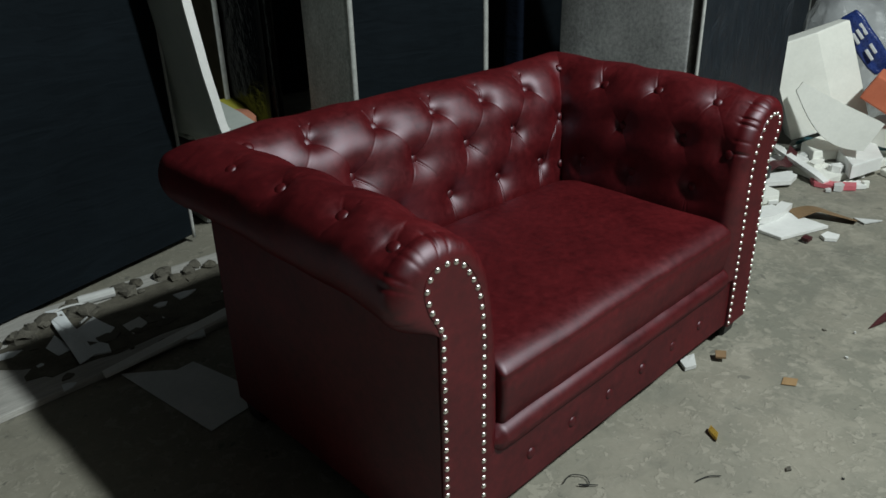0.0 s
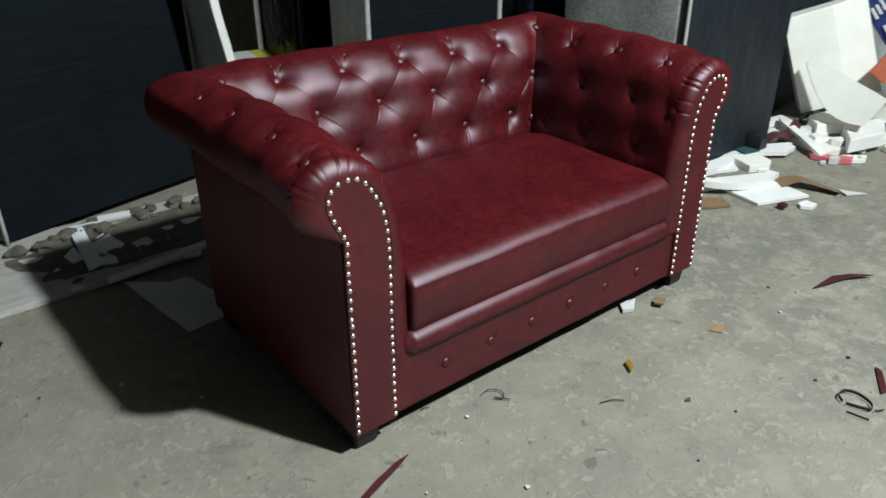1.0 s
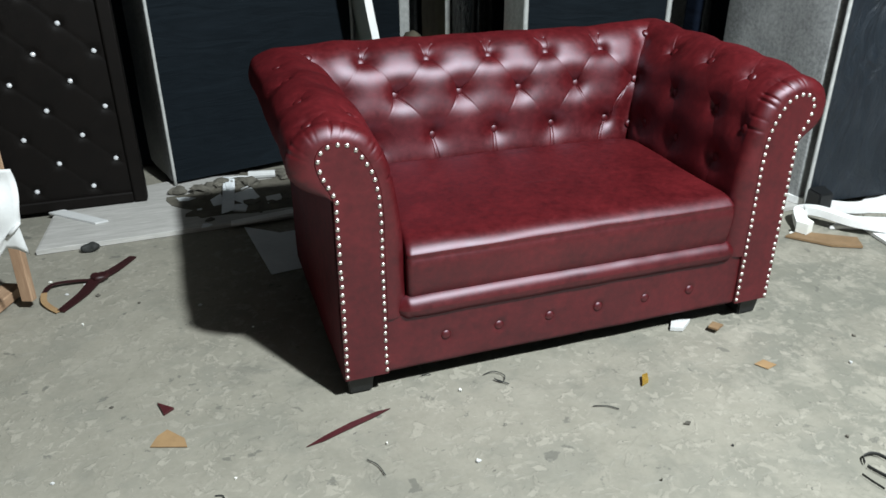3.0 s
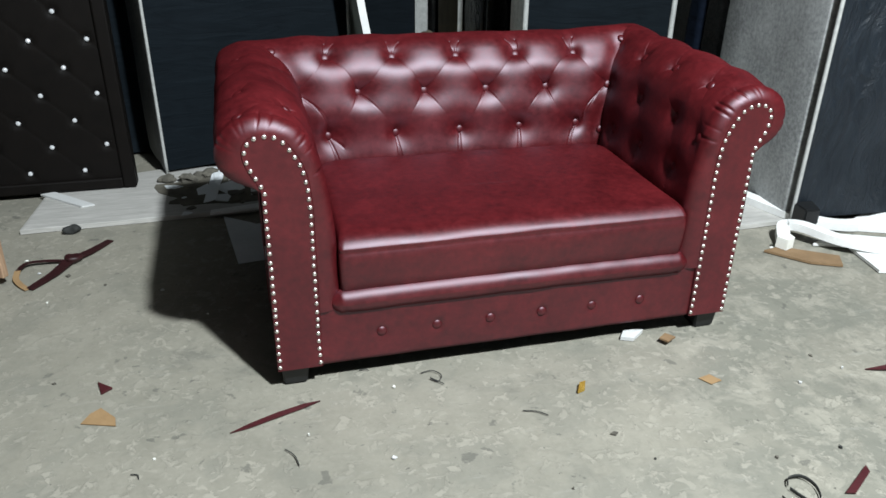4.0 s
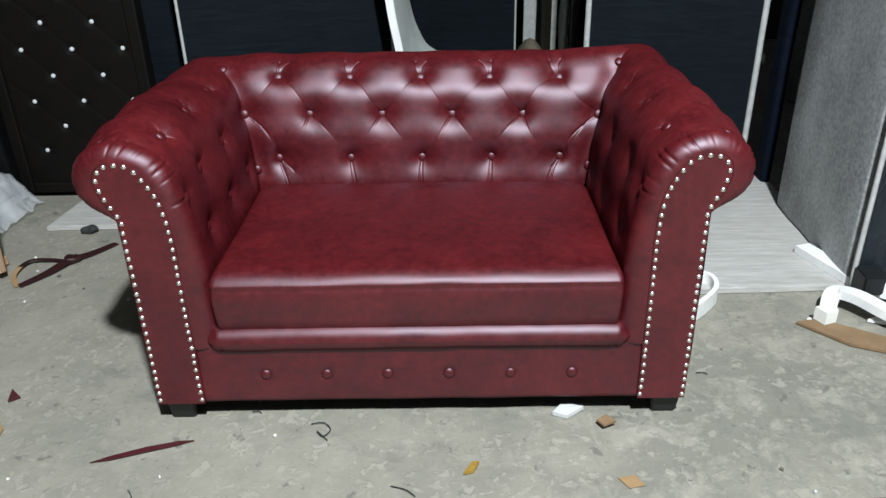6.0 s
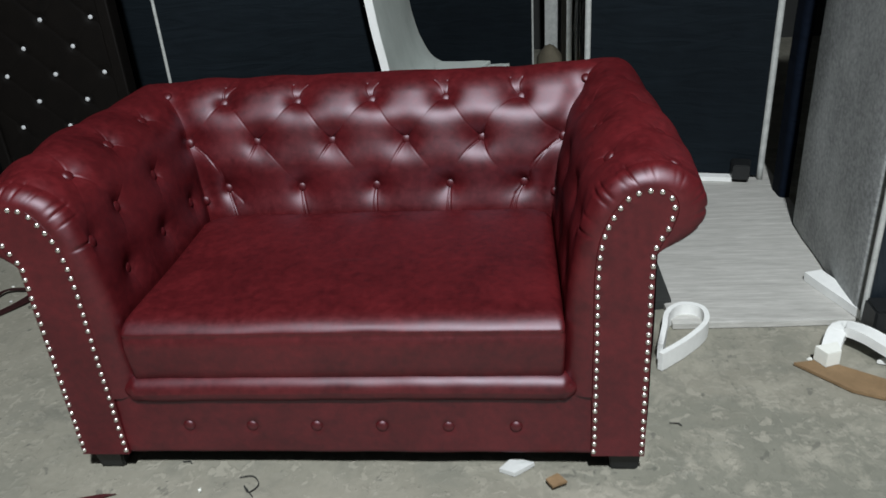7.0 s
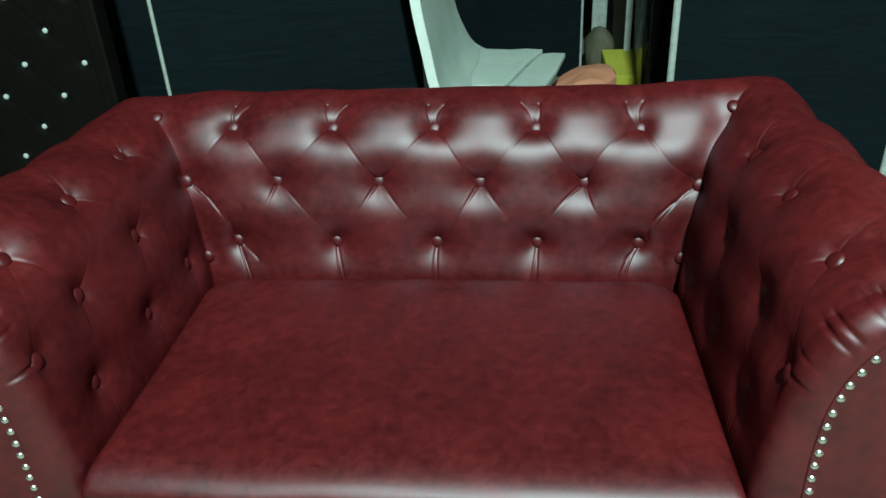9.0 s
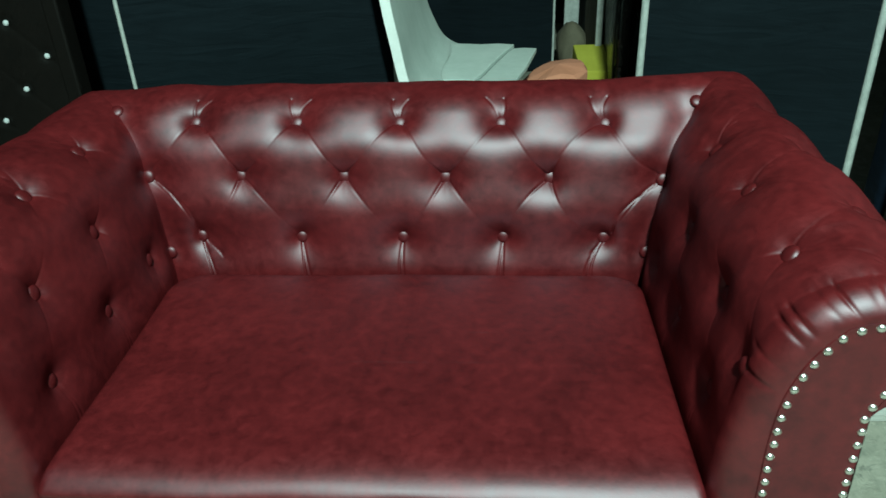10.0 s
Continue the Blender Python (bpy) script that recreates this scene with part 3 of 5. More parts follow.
        O, Z, V = np.vstack([ro, ao]), np.vstack([rz, az]), np.vstack([rv, av])
        shape = settle(round_corner(np.stack([s * O, V, Z], -1)))
        arm = link_mesh("arm", shape.reshape(-1, 3), grid_faces(nround + nt2, NQ, s > 0), LEATHER, sofa)
        for v, q in ARM_BUTTONS:
            j = int(np.argmin(np.abs(ARC - q)))
            i = int(np.argmin(np.abs(av[:, j] - v)))
            b = new("button", button)
            b.parent = arm
            b.matrix_basis = along_normal(shape[nround + i, j] + np.array([s * no[j], 0, nz[j]]) * -0.0005, (s * no[j], 0, nz[j]))
        # flat front of the arm with its nails
        def fall(points):
            return [(a, float(settle(np.array([[a, 0.0, h]]))[0, 2])) for a, h in points]
        outline = fall(spline(FACE, 60)) + [(0.694, 0.50), (0.695, 0.30), (0.696, 0.068), (0.572, 0.068), (0.571, 0.17)]
        bm = bmesh.new()
        rear = [bm.verts.new((s * a, 0.035, h)) for a, h in outline]
        mid = [bm.verts.new((s * a, 0.002, h)) for a, h in outline]
        fr = [bm.verts.new((s * (a + (0.002 if a < 0.63 else -0.002)), -0.001, h)) for a, h in outline]
        for l1, l2 in ((rear, mid), (mid, fr)):
            for k in range(len(l1)):
                m2 = (k + 1) % len(l1)
                bm.faces.new((l1[k], l1[m2], l2[m2], l2[k]))
        bm.faces.new(fr)
        bm.faces.new(rear[::-1])
        panel = part("arm_front", bm, LEATHER, sofa)
        path = [(0.5785, 0.081), (0.5785, 0.27)] + fall(FACE[1:])
        # nails follow the outline, a little inside it
        centre = [(0.632, min(max(h, 0.07), 0.69)) for a, h in path]
        inner = []
        for (a, h), (ca, ch) in zip(path, centre):
            L = math.hypot(a - ca, h - ch)
            inner.append((a + (ca - a) * 0.0085 / L, h + (ch - h) * 0.0085 / L) if (a, h) not in path[:2] else (a, h))
        inner += [(0.6865, 0.56), (0.6865, 0.30), (0.6885, 0.080)]
        dense = spline(inner, 900)
        run = np.concatenate([[0], np.cumsum(np.linalg.norm(np.diff(dense, axis=0), axis=1))])
        count = int(run[-1] / 0.0232)
        for k in range(count + 1):
            i = int(np.argmin(np.abs(run - run[-1] * k / count)))
            ob = new("nail", nail)
            ob.parent = panel
            ob.matrix_basis = along_normal((s * (dense[i, 0] + rnd.uniform(-0.0008, 0.0008)), -0.001, dense[i, 1] + rnd.uniform(-0.0012, 0.0012)), (rnd.uniform(-0.08, 0.08), -1, rnd.uniform(-0.08, 0.08)))
        # plain outer side
        nv, nh = 40, 30
        vv = np.linspace(0.004, 0.818, nv)[:, None]
        hh = np.linspace(0.064, 0.635, nh)[None, :]
        bulge = 0.004 * np.sin(np.pi * vv / 0.82) * np.sin(np.pi * (hh - 0.05) / 0.6)
        U = 0.697 + bulge + soft_noise(vv + 0 * hh, hh + 0 * vv, 0 * vv + 0 * hh + s, 6, 0.003)
        link_mesh("side_panel", np.stack([s * U, vv + 0 * hh, hh + 0 * vv], -1).reshape(-1, 3), grid_faces(nv, nh, s < 0), LEATHER, sofa)

    # outside of the back
    nu, nh = 50, 26
    uu, hh = np.linspace(-0.697, 0.697, nu)[:, None], np.linspace(0.064, 0.635, nh)[None, :]
    V = 0.817 + soft_noise(uu + 0 * hh, hh + 0 * uu, 0 * uu + 0 * hh + 7, 6, 0.004)
    link_mesh("back_panel", np.stack([uu + 0 * hh, V, hh + 0 * uu], -1).reshape(-1, 3), grid_faces(nu, nh, True), LEATHER, sofa)
    part("underside", box_bm(-0.69, 0.69, 0.02, 0.81, 0.064, 0.08), BLACK_CLOTH, sofa, "black dust cloth underneath")

    # front rail with its row of buttons
    nu, nh = 260, 50
    uu, hh = np.linspace(-0.574, 0.574, nu)[:, None], np.linspace(0.058, 0.275, nh)[None, :]
    rail = [(-0.402 + 0.16 * k, 0.150 - 0.001 * k) for k in range(6)]
    dd = np.full((nu, nh), 9.0)
    for a, b in rail:
        dd = np.minimum(dd, np.hypot(uu - a, hh - b))
    V = 0.011 + 0.007 * np.exp(-((dd / 0.016) ** 2)) + soft_noise(uu + 0 * hh, hh + 0 * uu, 0 * uu + 0 * hh, 7, 0.003) - 0.003 * np.sin(np.pi * (hh - 0.058) / 0.21) + 0.012 * np.exp(-(((hh - 0.058) / 0.008) ** 2))
    rail_ob = link_mesh("front_rail", np.stack([uu + 0 * hh, V, hh + 0 * uu], -1).reshape(-1, 3), grid_faces(nu, nh), LEATHER, sofa)
    for a, b in rail:
        ob = new("button", button)
        ob.parent = rail_ob
        ob.matrix_basis = along_normal((a, 0.0125, b), (0, -1, 0.05))

    # padded lip between rail and cushion, with gathered ends
    nu, na = 200, 20
    uu = np.linspace(-0.545, 0.545, nu)[:, None]
    aa = np.linspace(0, 2 * math.pi, na)[None, :]
    close = np.clip((0.545 - np.abs(uu)) / 0.035, 0, 1) ** 0.45
    rad = close * (1 + soft_noise(uu + 0 * aa, np.cos(aa) * 0.05 + 0 * uu, np.sin(aa) * 0.05 + 0 * uu, 12, 0.05))
    tuck = 1 - 0.07 * np.exp(-(((np.abs(uu) - 0.512 - 0.02 * np.sin(aa)) / 0.007) ** 2))
    Y = 0.026 - 0.037 * np.cos(aa) * rad * tuck
    Zz = 0.256 + 0.037 * np.sin(aa) * rad * tuck + 0.004 * np.cos(uu * 2.6)
    link_mesh("seat_lip", np.stack([uu + 0 * aa, Y, Zz], -1).reshape(-1, 3), grid_faces(nu, na), LEATHER, sofa)

    # seat cushion
    hx, y0, y1 = 0.511, 0.003, 0.612
    def loop(inset, height, n=34):
        pts = []
        r = min(0.035 + inset * 0.25, (0.316 - inset) * 0.8 - 0.02 if inset < 0.25 else 0.002)
        tight = inset * 0.25 if inset < 0.08 else inset - 0.06
        for cx, cy, a0, rr in ((hx - tight, y1 - tight, 0, r + 0.02), (-hx + tight, y1 - tight, 90, r + 0.02), (-hx + tight, y0 + inset, 180, r * 0.4), (hx - tight, y0 + inset, 270, r * 0.4)):
            sx, sy = (1 if a0 in (0, 270) else -1), (1 if a0 in (0, 90) else -1)
            for k in range(7):
                a = radians(a0 + 90 * k / 6)
                pts.append((cx - sx * rr + rr * math.cos(a), cy - sy * rr + rr * math.sin(a)))
        out = []
        for i in range(len(pts)):
            a, b = pts[i], pts[(i + 1) % len(pts)]
            m = 40 if i % 7 == 6 else 1
            for k in range(m):
                out.append((a[0] + (b[0] - a[0]) * k / m, a[1] + (b[1] - a[1]) * k / m, height))
        return out
    prof = [(0.012, 0.280), (0.004, 0.296), (0.001, 0.322), (-0.002, 0.352), (-0.003, 0.38), (-0.001, 0.402), (0.0026, 0.4085), (-0.0005, 0.413), (0.0018, 0.4185), (0.0068, 0.4245), (0.0140, 0.4305), (0.0232, 0.4355), (0.0345, 0.4395), (0.048, 0.4428), (0.067, 0.4455), (0.095, 0.4475), (0.13, 0.4486)] + [(0.13 + 0.0134 * k, 0.4488 + 0.003 * (1 - (1 - k / 12) ** 2)) for k in range(1, 13)]
    rows = []
    for k, (ins, h) in enumerate(prof):
        L = loop(ins, h)
        L = [(x, y, zz + 0.011 * min(1.0, max(0.0, (y - 0.15) / 0.4)) ** 1.5 * (k > 6) + (0.004 * noise.noise(Vector((x * 4, y * 4, 1))) if k > 9 else 0.0)) for x, y, zz in L]
        if k < 9:
            L = [(x, y + (0.0035 * noise.noise(Vector((x * 7, zz * 9, 4))) if y < 0.05 else 0), zz) for x, y, zz in L]
        rows.append(L)
    n = len(rows[0])
    verts = [p for r in rows for p in r]
    faces = [(a * n + i, a * n + (i + 1) % n, (a + 1) * n + (i + 1) % n, (a + 1) * n + i) for a in range(len(rows) - 1) for i in range(n)]
    faces.append(tuple((len(rows) - 1) * n + i for i in range(n)))
    link_mesh("seat_cushion", verts, faces, LEATHER, sofa)
    # feet
    for fx in (-0.648, 0.655):
        for fy in (0.062, 0.775):
            bm = bmesh.new()
            bmesh.ops.create_cone(bm, cap_ends=True, segments=4, radius1=0.046, radius2=0.056, depth=0.069, matrix=Matrix.Translation((fx, fy, 0.0345)) @ Matrix.Rotation(math.pi / 4, 4, "Z"))
            bmesh.ops.bevel(bm, geom=bm.edges[:], offset=0.004, segments=2, affect="EDGES")
            part("foot", bm, BLACK_PLASTIC, sofa, "black tapered block foot")
    return sofa


build_sofa()


# ---- stacked furniture standing on end behind the sofa ----
def upended_sofa(label, fl, fr, depth, height, z0=0.0, legs=(), edge=0.0075, sides=(0, 1), fabric=GREY_FABRIC, cloth=BLACK_CLOTH):
    """A sofa stood on its end: grey upholstery, black dust cloth towards the viewer, black feet."""
    wdir = Vector((fr[0] - fl[0], fr[1] - fl[1], 0))
    w = wdir.length
    ang = math.degrees(math.atan2(wdir.y, wdir.x))
    root = thing("upended_sofa", label, "sofa", pose(fl[0], fl[1], z0, 0, 0, ang), "sofas stood on end")
    part("body", box_bm(0, w, 0.045, depth, 0, height, 0.014, 3, 4, 0.006, len(label)), fabric, root, "grey flecked upholstery", True)
    # stretched cloth, a little slack between its edges
    nx, nz = 30, 40
    xs, zs = np.linspace(0.012, w - 0.012, nx), np.linspace(0.014, height - 0.014, nz)
    verts = []
    for x in xs:
        for zz in zs:
            e = min(x, w - x, zz, height - zz)
            k = min(1.0, e / 0.12)
            verts.append((x, 0.004 + k * (0.010 + 0.014 * noise.noise(Vector((x * 3 + w, zz * 2, len(label)))) + 0.005 * noise.noise(Vector((x * 9, zz * 5 + x * 8, 2)))), zz))
    link_mesh("dust_cloth", verts, grid_faces(nx, nz, True), cloth, root, label="black stretched dust cloth")
    for x in [(0.006, w - 0.006)[k] for k in sides]:
        pts = [(x + 0.003 * noise.noise(Vector((k, x, 1))), 0.002, height * k / 14) for k in range(15)]
        part("selvedge", tube_bm(pts, edge, 6, 2), PIPING, root, "pale frayed fabric edge", True)
    for lx, lz in legs:
        bm = bmesh.new()
        bmesh.ops.create_cone(bm, cap_ends=True, segments=4, radius1=0.062, radius2=0.048, depth=0.075, matrix=Matrix.Translation((lx, -0.034, lz)) @ Matrix.Rotation(math.pi / 2, 4, "X") @ Matrix.Rotation(math.pi / 4, 4, "Z"))
        bmesh.ops.bevel(bm, geom=bm.edges[:], offset=0.005, segments=2, affect="EDGES")
        part("foot", bm, BLACK_PLASTIC, root, "black tapered block foot")
    return root


upended_sofa("grey sofa stood on end showing its black dust cloth", (0.408, 2.67), (1.345, 2.92), 0.55, 1.75, 0.022)
upended_sofa("grey sofa stood on end with pale frayed edges", (2.262, 2.905), (3.035, 2.735), 0.58, 1.75, 0.022, [(0.70, 0.05)], 0.0145, (0, 1), BRIGHTENED_FABRIC)
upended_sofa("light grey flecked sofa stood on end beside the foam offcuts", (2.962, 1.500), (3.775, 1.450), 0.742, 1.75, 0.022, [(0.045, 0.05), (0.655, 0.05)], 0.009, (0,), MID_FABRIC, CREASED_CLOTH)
upended_sofa("dark sofa stood on end behind the foam offcut pile", (3.87, 1.68), (5.02, 1.835), 0.5, 1.3, 0.0, (), 0.005, (1,), GREY_FABRIC, CREASED_CLOTH)
upended_sofa("dark sofa stood on end against the far wall of the workshop", (1.05, 4.64), (2.078, 4.64), 0.6, 1.85, 0.0)

# made-up dark shape covering lit floor and wall beyond the navy panel
upended_sofa("dark sofa stood on end at the back of the workshop", (3.85, 3.45), (5.1, 3.65), 0.6, 1.75, 0.0, (), 0.006, ())
# added filler: blocks the lit floor between headboard and first sofa
upended_sofa("dark sofa stood on end behind the studded headboard", (-0.75, 3.02), (0.46, 3.06), 0.6, 1.75, 0.0, (), 0.005, (), GAP_FILL_FABRIC)
# invented backdrop: hides the lit room seen past the black film panel
upended_sofa("dark sofa stood on end in the depth of the workshop", (2.30, 5.0), (3.75, 5.0), 0.6, 1.75, 0.0, (), 0.006, ())


def headboard():
    """Dark padded panel with crystal studs in a lattice, in a border frame."""
    root = thing("studded_headboard", "dark brown padded headboard with crystal studs leaning upright on a board", "headboard", pose(-0.042, 2.548, 0.024, 0, 0, 0))
    x0, x1, h = -0.36, 0.335, 1.5
    rows = [(0.09 + 0.1135 * r, [(-0.205 if r % 2 else -0.315) + 0.222 * c for c in range(4)]) for r in range(13)]
    studs = [(x, zz) for zz, xs in rows for x in xs if -0.30 < x < 0.27 and zz < 1.42]
    nx, nz = 110, 230
    xs, zs = np.linspace(x0 + 0.05, x1 - 0.05, nx)[:, None], np.linspace(0.045, h - 0.05, nz)[None, :]
    X, Z = xs + 0 * zs, zs + 0 * xs
    dist = np.full(X.shape, 9.0)
    for a, b in studs:
        dist = np.minimum(dist, np.hypot(X - a, Z - b))
    # lattice folds run both ways through the studs
    ax, az = 0.111, 0.1135
    bx, bz = studs[0]
    p = ((X - bx) / ax + (Z - bz) / az) / 2
    q = ((X - bx) / ax - (Z - bz) / az) / 2
    near = np.minimum(np.abs(p - np.round(p)), np.abs(q - np.round(q))) * 2 * 0.079
    Y = -0.012 + 0.010 * np.exp(-((dist / 0.02) ** 2)) + 0.0016 * np.exp(-near / 0.006)
    link_mesh("padded_panel", np.stack([X, Y, Z], -1).reshape(-1, 3), grid_faces(nx, nz), BROWN_LEATHER, root)
    for name, b in (("frame_side", (x0, x0 + 0.055, -0.03, 0.05, 0, h)), ("frame_side", (x1 - 0.055, x1, -0.03, 0.05, 0, h)), ("frame_bottom", (x0 + 0.055, x1 - 0.055, -0.028, 0.05, 0, 0.05)), ("frame_top", (x0 + 0.055, x1 - 0.055, -0.028, 0.05, h - 0.055, h))):
        part(name, box_bm(*b, 0.008, 2), BROWN_LEATHER, root, "dark brown covered border")
    part("backing", box_bm(x0 + 0.03, x1 - 0.03, 0.01, 0.045, 0.02, h - 0.02), BROWN_LEATHER, root)
    me = dome_mesh("crystal_stud", 0.0105, 0.0085, CRYSTAL, 3, 8)
    me.shade_flat()
    tilt = random.Random(5)
    for a, b in studs:
        ob = new("crystal_stud", me)
        ob.parent = root
        ob.matrix_basis = along_normal((a, -0.008, b), (tilt.uniform(-0.14, 0.14), -1, tilt.uniform(0.1, 0.3))) @ Matrix.Rotation(tilt.uniform(0, 3), 4, "Z")


headboard()


def boards():
    for label, pts, seed in (("grey wood-grain board lying on the floor under the headboard", [(-0.112, 2.141), (1.564, 2.183), (1.620, 2.696), (0.387, 2.754), (-0.079, 2.642)], 1), ("pale wood-grain board lying on the floor beside the sofa", [(2.414, 1.519), (3.022, 1.537), (3.130, 3.147), (2.362, 3.182)], 2)):
        ob = part("floor_board", slab_bm(pts, 0.0, 0.02, 0.002, seed, 0.002), LAMINATE, None)
        tagged(ob, label, "board", "boards on the floor")


boards()


def piece(name, pts, z0, thick, mat, label, category, group="", wobble=0.003, seed=0, bevel=0.0, lift=0.0, sub=2):
    return tagged(part(name, slab_bm(pts, z0, thick, wobble, seed, bevel, sub, lift), mat), label, category, group)


# ---- behind the sofa: foam and wrapped goods ----
def bent_foam():
    sec = spline([(1.290, 1.34), (1.315, 1.155), (1.337, 0.98), (1.357, 0.83), (1.376, 0.69), (1.408, 0.55), (1.460, 0.45), (1.56, 0.387), (1.68, 0.374), (1.78, 0.372)], 50)
    st = np.gradient(sec, axis=0)
    nn = np.stack([-st[:, 1], st[:, 0]], 1)
    nn /= np.linalg.norm(nn, axis=1)[:, None]
    ys = np.linspace(2.645, 3.68, 30)
    verts = []
    for y in ys:
        for side in (0, 1):
            for k in range(50):
                p = sec[k] + nn[k] * (0.017 if side else -0.017)
                wob = 0.008 * noise.noise(Vector((k * 0.12, y * 3, 0)))
                verts.append((p[0] + wob, y + (0.06 * (k / 49) ** 2 if y > 3 else 0), p[1] + wob))
    V = np.array(verts).reshape(30, 2, 50, 3)
    ring = np.concatenate([V[:, 0], V[:, 1, ::-1]], 1)
    n = ring.shape[1]
    faces = [(a * n + i, a * n + (i + 1) % n, (a + 1) * n + (i + 1) % n, (a + 1) * n + i) for a in range(29) for i in range(n)]
    # close both ends with strips
    for a in (0, 29):
        for i in range(49):
            faces.append((a * n + i, a * n + i + 1, a * n + n - 2 - i, a * n + n - 1 - i))
    ob = link_mesh("foam_sheet", ring.reshape(-1, 3), faces, SHADED_FOAM, None, False)
    # front strip stays white foam; the faces carry the painted shade
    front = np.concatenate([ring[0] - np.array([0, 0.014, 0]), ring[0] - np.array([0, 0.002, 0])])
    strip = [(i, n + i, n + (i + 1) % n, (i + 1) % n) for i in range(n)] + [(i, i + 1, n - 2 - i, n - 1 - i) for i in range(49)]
    link_mesh("cut_edge", front, strip, FOAM, ob, False, "white cut edge, lighter than the shaded foam faces")
    tagged(ob, "large white foam sheet bent upwards against the upended sofa", "foam sheet")
    stack = part("foam_stack", box_bm(1.48, 1.81, 3.06, 3.90, 0.0, 0.35, 0.012, 2, 3, 0.01, 3), GREY_FOAM, None, smooth=False)
    tagged(stack, "stack of pale grey foam slabs on the floor", "foam stack")
    G = "thin foam sheets on the stack"
    # both sheets share the foam colour with shade painted in
    piece("thin_sheet", [(1.60, 2.98), (1.778, 2.96), (1.862, 3.30), (1.917, 3.60), (1.865, 3.612), (1.80, 3.60), (1.66, 3.66), (1.62, 3.30)], 0.388, 0.020, SHADED_FOAM, "thin grey foam sheet with a ragged end on the stack", "foam sheet", G, 0.004, 5, 0.003)
    piece("thin_sheet", [(1.45, 3.05), (1.64, 3.02), (1.775, 3.50), (1.812, 3.60), (1.74, 3.622), (1.66, 3.615), (1.47, 3.66)], 0.410, 0.018, SHADED_FOAM, "short torn foam sheet on another sheet", "foam sheet", G, 0.005, 15, 0.003)
    bm = slab_bm([(1.84, 3.68), (1.96, 3.62), (2.11, 3.635), (2.172, 3.70), (2.160, 3.80), (2.11, 3.84), (2.0, 3.85), (1.90, 3.79)], 0.0, 0.292, 0.02, 6, 0.02)
    for v in bm.verts:
        v.co.z *= 1.0 - 0.22 * smooth(2.02 - v.co.x, 0.0, 0.2) - 0.10 * smooth(3.74 - v.co.y, 0.0, 0.12) + 0.05 * noise.noise(v.co * 9)
    tagged(part("foam_slab", bm, PEACH_FOAM), "peach foam offcut standing behind the sofa", "foam offcut")
    # yellow block whose worn top slopes to the front
    bm = slab_bm([(2.165, 3.93), (2.322, 3.92), (2.320, 4.21), (2.148, 4.21)], 0.0, 0.27, 0.003, 7, 0.006)
    for v in bm.verts:
        v.co.z *= 1.0 - 0.26 * max(0.0, (4.21 - v.co.y) / 0.28)
    tagged(part("foam_slab", bm, YELLOW_FOAM), "yellow foam block on the floor", "foam block")


bent_foam()


